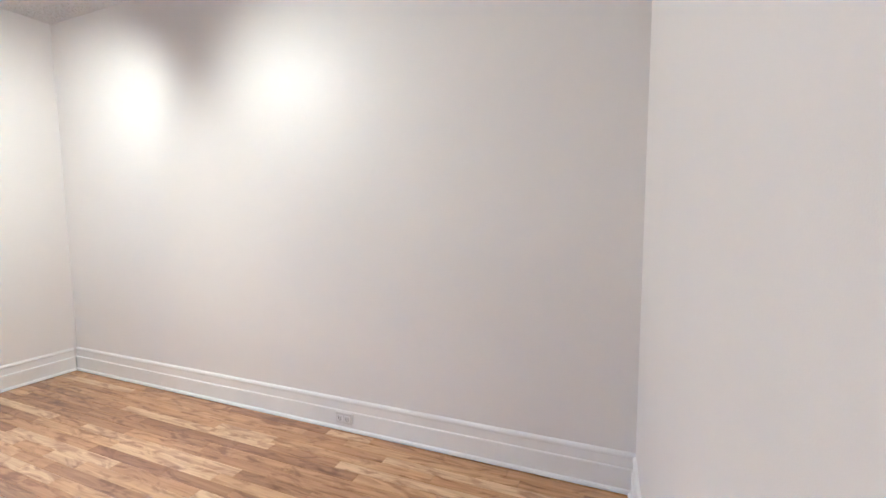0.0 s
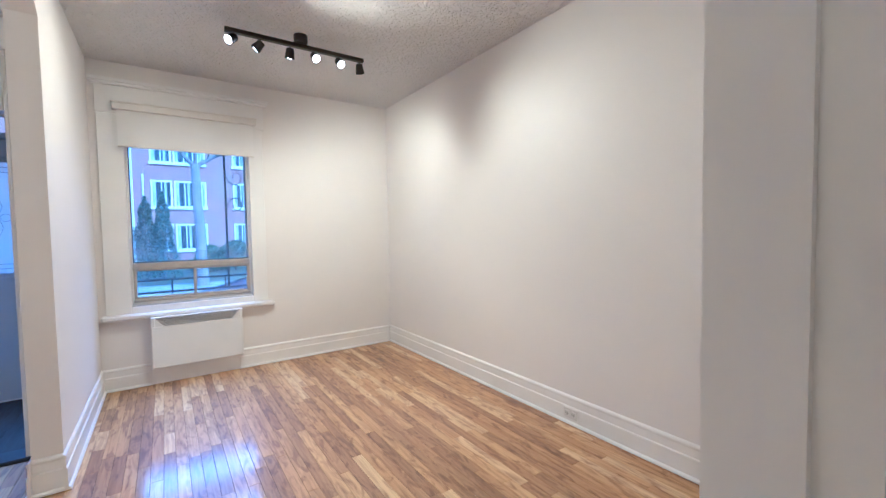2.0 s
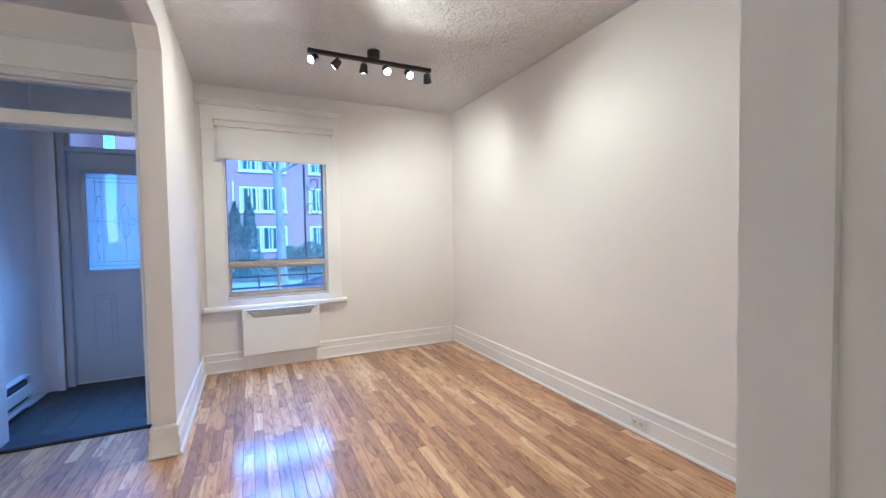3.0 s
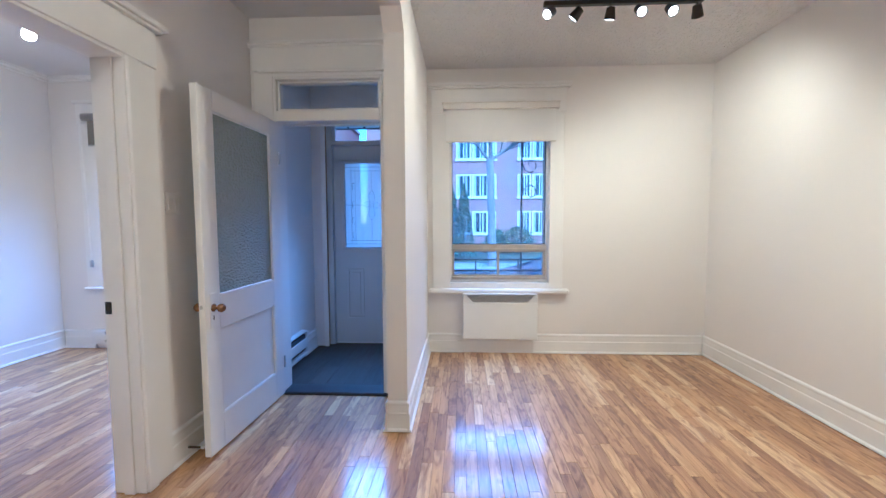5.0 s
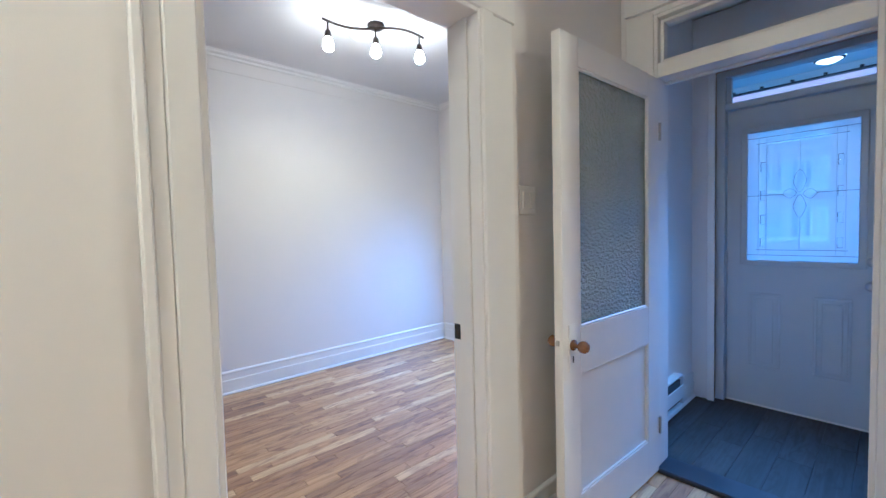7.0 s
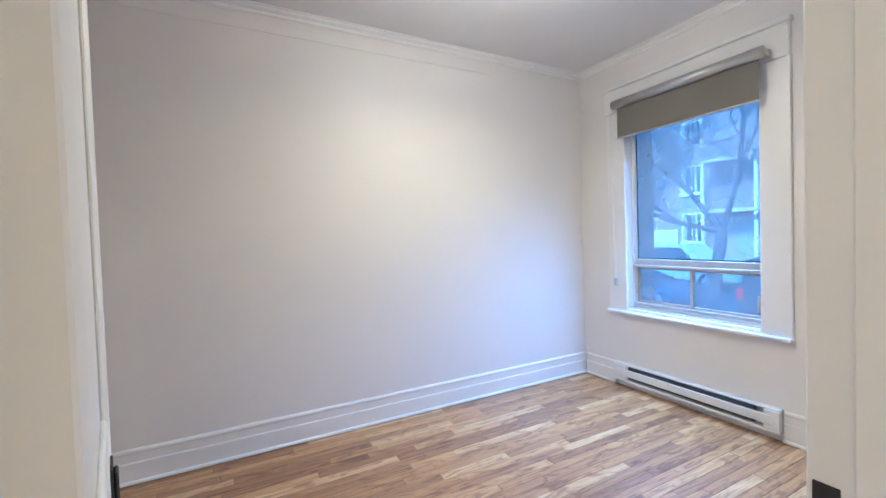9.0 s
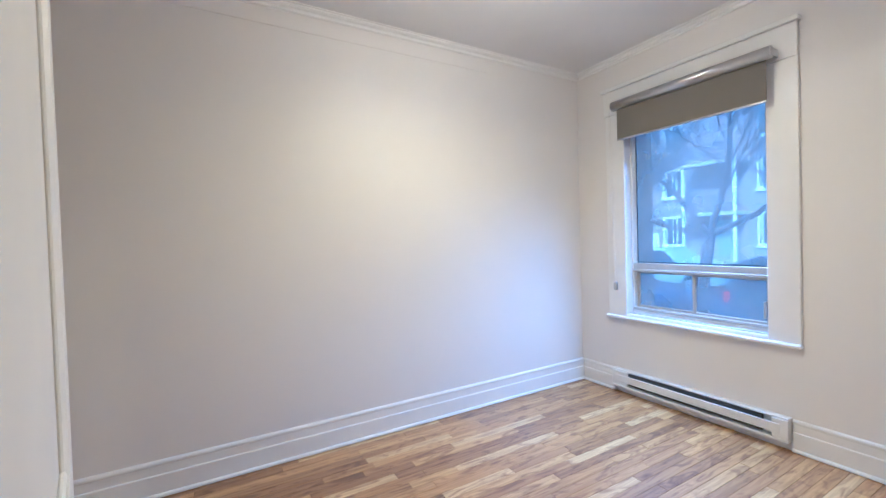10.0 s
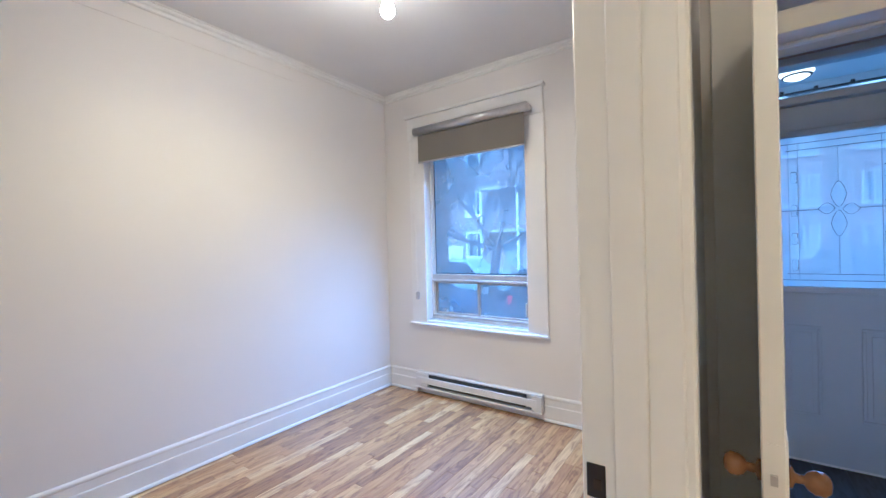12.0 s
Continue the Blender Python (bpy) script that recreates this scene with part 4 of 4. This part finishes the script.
TAIL = painted("red_tail_light", (0.55, 0.02, 0.02), 0.2)
GZ = -0.8

setting("ground", boxes((-400, 200, -300, 300, GZ - 0.4, GZ)), GRASS, "winter lawn and soil", "ground")
setting("road", boxes((-17.2, -9.0, -300, 300, GZ + 0.004, GZ + 0.02)), ASPHALT, "grey asphalt street", "road")
for x0, x1 in ((-8.9, -7.2), (-19.6, -17.3)):
    setting("pavement", boxes((x0, x1, -300, 300, GZ + 0.004, GZ + 0.14), r=0.02), CONCRETE, "pale concrete pavement with a kerb", "pavement")
setting("wall_house_base", boxes((OX - 0.03, OX, SY - 0.16, NY + 0.2, GZ, -0.02)), STONE, "pale stone foundation", "wall")

# facing blocks of flats
def flats(name, x, y0, y1, top, brick, label, columns, rows):
    b = thing(name, pose(x, 0, GZ), label, "building")
    part("wall", boxes((-8, 0, y0, y1, 0, top)), brick, b)
    part("parapet", boxes((-8, 0.12, y0 - 0.1, y1 + 0.1, top, top + 0.25), r=0.02), STONE, b, "pale stone coping")
    cache = {}
    for z0, z1 in rows:
        for a, c in columns:
            key = (round(c - a, 2), round(z1 - z0, 2))
            if key not in cache:
                w, h = c - a, z1 - z0
                cache[key] = (finish(boxes((0, 0.05, 0, 0.10, 0.09, h), (0, 0.05, w - 0.10, w, 0.09, h), (0, 0.05, 0.10, w - 0.10, h - 0.10, h), (0, 0.05, 0.10, w - 0.10, 0.09, 0.17), (0, 0.05, w / 2 - 0.025, w / 2 + 0.025, 0.17, h - 0.1)), "frame", FRAMEW),
                              finish(boxes((0, 0.14, -0.06, w + 0.06, -0.04, 0.09)), "sill", FRAMEW),
                              finish(boxes((0.004, 0.02, 0.10, w - 0.10, 0.17, h - 0.10)), "pane", DARKPANE),
                              finish(boxes((0.02, 0.03, 0.12, 0.12 + w * 0.13, 0.17, h - 0.1), (0.02, 0.03, w * 0.62, w * 0.74, 0.17, h - 0.1)), "curtain", CURTAIN))
            fr, si, pa, cu = cache[key]
            win = new("window", fr)
            win.parent = b
            win.location = (0, a, z0 - GZ)
            for nm, me in (("sill", si), ("pane", pa), ("curtain", cu)):
                o = new(nm, me)
                o.parent = win
    return b


cols = []
for base in (-13.4, -6.2, -0.80, 10.6, 17.0):
    cols += [(base, base + 1.12), (base + 1.22, base + 2.38), (base + 2.52, base + 3.0)]
cols += [(3.8, 4.78), (4.9, 5.95), (6.15, 6.95)]
rows3 = [(0.33, 2.1), (3.08, 4.86), (5.9, 7.65)]
fl = flats("apartment_block", -31, -7.6, 24, 9.9, BRICK, "three-storey red brick apartment block with white windows", cols, rows3)
part("downpipe", quick(rod, (0.08, -1.75, 0.2), (0.08, -1.75, 9.0), 0.06), FRAMEW, fl, "white downpipe")
part("downpipe", quick(rod, (0.08, -1.2, 3.6), (0.08, -1.2, 6.0), 0.05), FRAMEW, fl, "white downpipe")

rh = flats("row_house", -26.5, -34, -9.0, 9.4, BRICK2, "brown brick row houses with white balconies and porches", [(-12.4, -11.2), (-17.6, -16.3), (-21.5, -20.2), (-26, -24.8), (-10.6, -9.6)],
           [(0.5, 2.4), (3.5, 5.3), (6.3, 8.0)])
for z, y0, y1 in ((3.05, -15.6, -12.7), (5.85, -15.6, -12.7), (3.05, -24.4, -21.8), (5.85, -24.4, -21.8)):
    bal = part("balcony", boxes((0, 1.6, y0, y1, z, z + 0.2), r=0.02), STONE, rh, "pale balcony slab")
    part("railing", boxes((1.52, 1.56, y0, y1, z + 1.1, z + 1.15), *[(1.52, 1.55, y0 + i * 0.14, y0 + i * 0.14 + 0.025, z + 0.2, z + 1.1) for i in range(int((y1 - y0) / 0.14))]), BLACK, bal, "dark iron railing")
    for y in (y0 + 0.12, y1 - 0.12):
        part("post", boxes((1.42, 1.56, y - 0.07, y + 0.07, z - 2.6, z)), FRAMEW, bal)
dr = part("door", boxes((0, 0.06, -14.4, -13.5, 0.75, 2.85), r=0.01), SAGE, rh, "dark green front door")
part("steps", boxes(*[(1.6 + 0.28 * i, 1.6 + 0.28 * (i + 1), -14.8, -13.2, 0, 0.6 - 0.15 * i) for i in range(4)], (0, 1.6, -15.6, -12.7, 0, 0.62)), CONCRETE, rh)
part("garage_wall", boxes((0, 0.05, -19.8, -17.9, 0.6, 2.2), r=0.01), FRAMEW, rh, "white-painted panel")

# canopy over the porch, with its lamp
SOFFIT = painted("soffit_paint", (0.82, 0.84, 0.86), 0.6, 2, 0.05, 0.1)
pc = tagged(thing("porch_canopy", pose(OX, -0.5, 2.83), "pale painted porch canopy over the front door", "canopy"), kind="structure")
part("soffit", boxes((-2.08, -0.003, -2.0, 2.6, 0.07, 0.22)), SOFFIT, pc)
part("fascia", boxes((-6.60 - OX, -2.082, -2.0, 2.6, 0.0, 0.25), r=0.004), SOFFIT, pc)
part("drip_edge", boxes((-6.612 - OX, -2.078, -2.0, 2.6, -0.012, -0.001)), BLACK, pc, "dark metal drip edge")
clip = finish(boxes((0, 0.02, 0, 0.03, 0, 0.02)), "clip", BLACK)
for i in range(18):
    o = new("clip", clip)
    o.parent = pc
    o.matrix_basis = pose(-2.078, -1.95 + i * 0.26, 0.0)
pl = thing("porch_lamp", pose(-6.05, -1.33, 2.90), "round cream glass porch lamp with dark bands", "ceiling light")
part("base", quick(lathe, [(-0.02, 0.10), (-0.002, 0.105)], (0, 0, 0), (0, 0, 1), 24), BLACK, pl)
part("shade", quick(lathe, [(-0.105, 0.001), (-0.10, 0.05), (-0.075, 0.10), (-0.045, 0.125), (-0.02, 0.12)], (0, 0, 0), (0, 0, 1), 28), emitting("porch_lamp_glass", (1.0, 0.72, 0.42), 0.55), pl, "cream glass bowl", True)
part("band", quick(lathe, [(-0.078, 0.104), (-0.072, 0.110), (-0.066, 0.112)], (0, 0, 0), (0, 0, 1), 28), BLACK, pl)

# iron porch post and railing before the living room window
pr = thing("porch_railing", pose(-6.0, 0.5, GZ), "black wrought iron porch railing with a scrolled post", "railing")
part("porch_floor", boxes((-0.15, 1.45, -2.0, 3.4, 0, 0.42), r=0.01), CONCRETE, pr, "grey concrete porch")
part("post", boxes((-0.013, 0.013, -0.013, 0.013, 0.4, 2.90 - GZ)), BLACK, pr)
bm = bmesh.new()
for z in (2.55, 2.95):
    s = 1 if z < 2.7 else -1
    pts = [Vector((0, 0.02 + 0.11 - 0.11 * math.cos(a) * (1 - a / 9), z + s * 0.13 * math.sin(a) * (1 - a / 9))) for a in [i * 0.42 for i in range(17)]]
    for a, b in zip(pts, pts[1:]):
        rod(bm, a, b, 0.008, n=6)
part("scroll", bm, BLACK, pr, "scrolled iron bracket")
for z in (1.58, 1.42, 0.62):
    part("rail", quick(rod, (0, -1.9, z), (0, 3.3, z), 0.014, n=8), BLACK, pr)
for i in range(9):
    part("baluster", quick(rod, (0, -1.9 + i * 0.62, 0.42), (0, -1.9 + i * 0.62, 1.58), 0.011, n=8), BLACK, pr)


# trees
def tree(name, base, height, trunk, fork, lean, seed, label, limbs, bark, bend=0.16):
    rnd = random.Random(seed)
    t = thing(name, Matrix.Translation(base), label, "tree", "bare street trees")
    wood, twigs = ([], []), ([], [])

    def tube(store, a, b, r0, r1, n):
        vs, fs = store
        q = (b - a).to_track_quat("Z", "Y")
        k = len(vs)
        for c, r in ((a, r0), (b, r1)):
            vs.extend(c + q @ Vector((r * math.cos(2 * math.pi * i / n), r * math.sin(2 * math.pi * i / n), 0)) for i in range(n))
        fs.extend((k + i, k + (i + 1) % n, k + n + (i + 1) % n, k + n + i) for i in range(n))

    def grow(p, d, length, r, level):
        steps = 5
        for i in range(steps):
            q = p + d * (length / steps)
            r2 = r * (1 - 0.45 / steps)
            tube(wood if level < 2 else twigs, p, q + d * r * 0.3, r, r2, 8 if level < 2 else 4)
            p, r = q, r2
            d = (d + Vector((rnd.uniform(-1, 1), rnd.uniform(-1, 1), rnd.uniform(-0.5, 0.75))) * bend).normalized()
            if level and level < 4 and i:
                for k in range(3 if level > 1 else 2):
                    s = (d + Vector((rnd.uniform(-1, 1), rnd.uniform(-1, 1), rnd.uniform(-0.35, 0.7))) * 1.1).normalized()
                    grow(p, s, length * rnd.uniform(0.4, 0.85), r * 0.45, level + 1)
        if level < 4:
            for k in range(2):
                s = (d + Vector((rnd.uniform(-1, 1), rnd.uniform(-1, 1), rnd.uniform(-0.1, 0.5))) * 0.7).normalized()
                grow(p, s, length * 0.6, r * 0.7, level + 1)

    p, d, r = Vector((0, 0, -0.1)), Vector((lean[0], lean[1], 1)).normalized(), trunk
    for i in range(6):
        q = p + d * (fork / 6)
        tube(wood, p, q + d * 0.03, r * (1.25 if i == 0 else 1), r * 0.96, 12)
        p, r = q, r * 0.96
        d = (d + Vector((rnd.uniform(-1, 1), rnd.uniform(-1, 1), 0.3)) * 0.05).normalized()
    for v, k in limbs:
        grow(p - d * 0.05, Vector(v).normalized(), (height - fork) * k, r * 0.55, 1)
    for nm, store, lab in (("trunk", wood, ""), ("twigs", twigs, "bare winter twigs")):
        me = bpy.data.meshes.new(nm)
        me.from_pydata(store[0], [], store[1])
        me.materials.append(bark)
        o = new(nm, me)
        o.parent = t
        tagged(o, lab)
    return t


tree("bare_tree", (-18.4, 1.0, GZ), 8.4, 0.20, 5.0, (0, -0.02), 3, "large leafless street tree with pale bark", [((0.2, -0.8, 0.9), 0.42), ((-0.2, 0.9, 0.7), 0.42), ((0.1, 0.1, 1), 0.4)], BARK)
tree("bare_tree", (-8.6, -6.02, GZ), 6.8, 0.115, 2.25, (-0.03, 0.10), 12, "young leafless tree with dark bark and spreading branches",
     [((0.25, -0.6, 1.0), 0.50), ((-0.1, 0.25, 1.0), 0.44), ((-0.3, 0.95, 0.5), 0.42), ((0.3, -1, 0.3), 0.34)], DARK_BARK, 0.26)
tree("bare_tree", (-19.0, -15.5, GZ), 9, 0.16, 2.6, (0, 0.05), 8, "slim leafless street tree beside the pavement", [((0.2, -0.7, 0.9), 0.4), ((-0.1, 0.8, 0.8), 0.4)], BARK)


def cedar(base, height, radius, seed, name="cedar_tree", label="tall narrow dark green cedar", material=None, power=0.75):
    rnd = random.Random(seed)
    c = thing(name, Matrix.Translation(base), label, "tree" if material is None else "bush")
    part("trunk", quick(rod, (0, 0, -0.1), (0, 0, height * 0.8), 0.07, 0.02), BARK, c)
    vs, fs = [], []
    for i in range(4200):
        u = rnd.random() ** 0.8
        r = radius * ((1 - u) ** power) * math.sqrt(rnd.uniform(0.35, 1)) * (0.85 + 0.25 * math.sin(u * 23 + seed) * rnd.random())
        a = rnd.uniform(0, 2 * math.pi)
        p = Vector((r * math.cos(a), r * math.sin(a), 0.05 + u * height))
        s = rnd.uniform(0.05, 0.13)
        d1 = Vector((rnd.uniform(-1, 1), rnd.uniform(-1, 1), rnd.uniform(0.2, 1.4))).normalized() * s
        d2 = Vector((rnd.uniform(-1, 1), rnd.uniform(-1, 1), rnd.uniform(-0.5, 0.5))).normalized() * s * 0.5
        k = len(vs)
        vs += [p - d2, p + d2, p + d1]
        fs.append((k, k + 1, k + 2))
    me = bpy.data.meshes.new("foliage")
    me.from_pydata(vs, [], fs)
    me.materials.append(material or CEDAR)
    o = new("foliage", me)
    o.parent = c


cedar((-24, -0.95, GZ), 4.0, 1.0, 1)
cedar((-24, -0.25, GZ), 4.25, 0.9, 2)
cedar((-27, 3.3, GZ), 1.7, 1.7, 3, "hedge_bush", "rounded low green hedge bush", HEDGE, 0.4)
cedar((-27, 1.9, GZ), 1.5, 1.3, 4, "hedge_bush", "rounded low green hedge bush", HEDGE, 0.4)


# parked cars: along the street, nose towards +y
def car(base, paint, label, height=1.45, length=4.5, tall=False, turn=0):
    c = thing("parked_car", pose(*base, 0, 0, turn), label, "car", "cars parked along the street")
    h, hl = height, length / 2
    if tall:
        side = [(-hl, 0.35), (-hl, 0.95), (-hl + 0.12, h - 0.12), (-hl + 0.5, h), (0.45, h), (1.15, 1.02), (hl - 0.1, 0.9), (hl, 0.7), (hl, 0.35)]
        win = [(-hl + 0.32, 1.02), (-hl + 0.38, h - 0.16), (-hl + 0.6, h - 0.1), (0.38, h - 0.1), (0.95, 1.02)]
    else:
        side = [(-hl, 0.35), (-hl, 0.85), (-hl + 0.65, 0.98), (-hl + 1.25, h - 0.02), (-0.2, h), (0.35, h - 0.05), (1.15, 0.95), (hl - 0.15, 0.78), (hl, 0.6), (hl, 0.35)]
        win = [(-hl + 0.85, 0.98), (-hl + 1.35, h - 0.1), (-0.2, h - 0.08), (0.3, h - 0.12), (0.95, 0.95)]
    bm = bmesh.new()
    prism(bm, side, "x", -0.86, 0.86)
    for v in bm.verts:
        if v.co.z > 1.0:
            v.co.x *= 0.82
    bmesh.ops.bevel(bm, geom=bm.edges[:], offset=0.06, segments=3, affect="EDGES", profile=0.5)
    part("body", bm, paint, c, "", True)
    for s in (-1, 1):
        bm = bmesh.new()
        prism(bm, win, "x", s * 0.86, s * 0.866)
        for v in bm.verts:
            if v.co.z > 1.05:
                v.co.x *= 0.835
        part("side_window", bm, CARGLASS, c)
    zt = h - 0.14
    part("rear_window", boxes((-0.6, 0.6, -hl + 0.02, -hl + 0.05, 1.0, zt)) if tall else boxes((-0.55, 0.55, -hl + 0.9, -hl + 0.93, 1.02, zt)), CARGLASS, c)
    for s in (-1, 1):
        part("tail_light", boxes((s * 0.70, s * 0.83, -hl - 0.015, -hl + 0.1, 0.80, 1.02 if tall else 0.90), r=0.02), TAIL, c, "red tail light")
        for y in (-hl + 0.8, hl - 0.85):
            w = part("wheel", quick(rod, (s * 0.68, y, 0.33), (s * 0.88, y, 0.33), 0.33, n=24), TYRE, c, "black tyre")
            part("rim", quick(rod, (s * 0.875, y, 0.33), (s * 0.89, y, 0.33), 0.2, n=18), STEEL, w)
    part("bumper", boxes((-0.84, 0.84, -hl - 0.05, -hl + 0.1, 0.36, 0.58), r=0.03), GASKET, c)
    return c


NAVY = painted("navy_car_paint", (0.025, 0.04, 0.075), 0.2)
DARKCAR = painted("charcoal_car_paint", (0.04, 0.045, 0.05), 0.2)
GREENCAR = painted("silver_green_car_paint", (0.46, 0.53, 0.51), 0.25, metal=0.2)
car((-10.3, 2.55, GZ + 0.02), NAVY, "dark blue car parked at the kerb", turn=180)
car((-10.2, -3.68, GZ + 0.02), DARKCAR, "charcoal SUV with red tail lights parked at the kerb", 1.68, 4.5, True)
car((-10.2, -9.6, GZ + 0.02), NAVY, "dark blue car parked at the kerb", 1.45)
car((-16.2, -11.2, GZ + 0.02), GREENCAR, "silver-green car parked across the street", 1.6, 4.5, True)

# ---- floor boards ----
def boards(parent, x0, x1, y0, y1, width, lengths, material, seed, name="plank", limit=300):
    """Rows of boards along x, each an object of its own on shared meshes; the rest beyond the limit joined."""
    rnd = random.Random(seed)
    shared = {}

    def mesh(n):
        if n not in shared:
            g, c = 0.0006, 0.0009
            a, b, h = n / 2 - g, width / 2 - g, -0.02
            vs = [(-a, -b, h), (a, -b, h), (a, b, h), (-a, b, h), (-a, -b, -c), (a, -b, -c), (a, b, -c), (-a, b, -c),
                  (-a + c, -b + c, 0), (a - c, -b + c, 0), (a - c, b - c, 0), (-a + c, b - c, 0)]
            fs = [(0, 1, 5, 4), (1, 2, 6, 5), (2, 3, 7, 6), (3, 0, 4, 7), (4, 5, 9, 8), (5, 6, 10, 9), (6, 7, 11, 10), (7, 4, 8, 11), (8, 9, 10, 11)]
            me = bpy.data.meshes.new(name)
            me.from_pydata(vs, [], fs)
            me.materials.append(material)
            shared[n] = me
        return shared[n]

    made = 0
    rows = math.ceil((y1 - y0) / width)
    for r in range(rows):
        y = y0 + (r + 0.5) * width
        x, first = x0, True
        while x < x1 - 0.02:
            n = rnd.choice(lengths)
            if first:
                n = round(n * rnd.choice((0.3, 0.5, 0.7, 0.9)), 2)
            first = False
            if x + n > x1 - 0.12:
                n = round(x1 - x, 2)
            if n > 0.02:
                o = new(name, mesh(n))
                o.parent = parent
                o.location = (x + n / 2, y, rnd.uniform(-0.0004, 0.0003))
                made += 1
            x += n
    return made


def floor_of(name, label, x0, x1, y0, y1, material=WOOD, lengths=(0.3, 0.45, 0.6, 0.8, 1.0, 1.3), width=0.062, seed=1, z=0.0):
    f = setting(name, boxes((x0, x1, y0, y1, z - 0.021, z - 0.0205)), GAP, label, "floor")
    f.location.z = z
    boards(f, x0, x1, y0, y1, width, lengths, material, seed)
    return f


floor_of("floor_living", "narrow varnished hardwood strip floor in mixed tan tones", FX, BX1, PY1, NY, seed=5)
floor_of("floor_hall", "narrow varnished hardwood strip floor in the hall", VX1 + 0.03, HEND, HY1, PY1, seed=6)
floor_of("floor_bedroom", "narrow varnished hardwood strip floor in the bedroom", FX, BEND, SY, HY1, seed=7)
floor_of("floor_back_room", "hardwood strip floor of the back room", BX1, BACK, PY1, NY, lengths=(1.6, 2.0), width=0.1, seed=8)
floor_of("floor_vestibule", "dark grey vinyl plank floor in the vestibule", -4.47, VX0, HY1, PY0, VINYL, (0.91, 1.22), 0.152, seed=9, z=0.006)
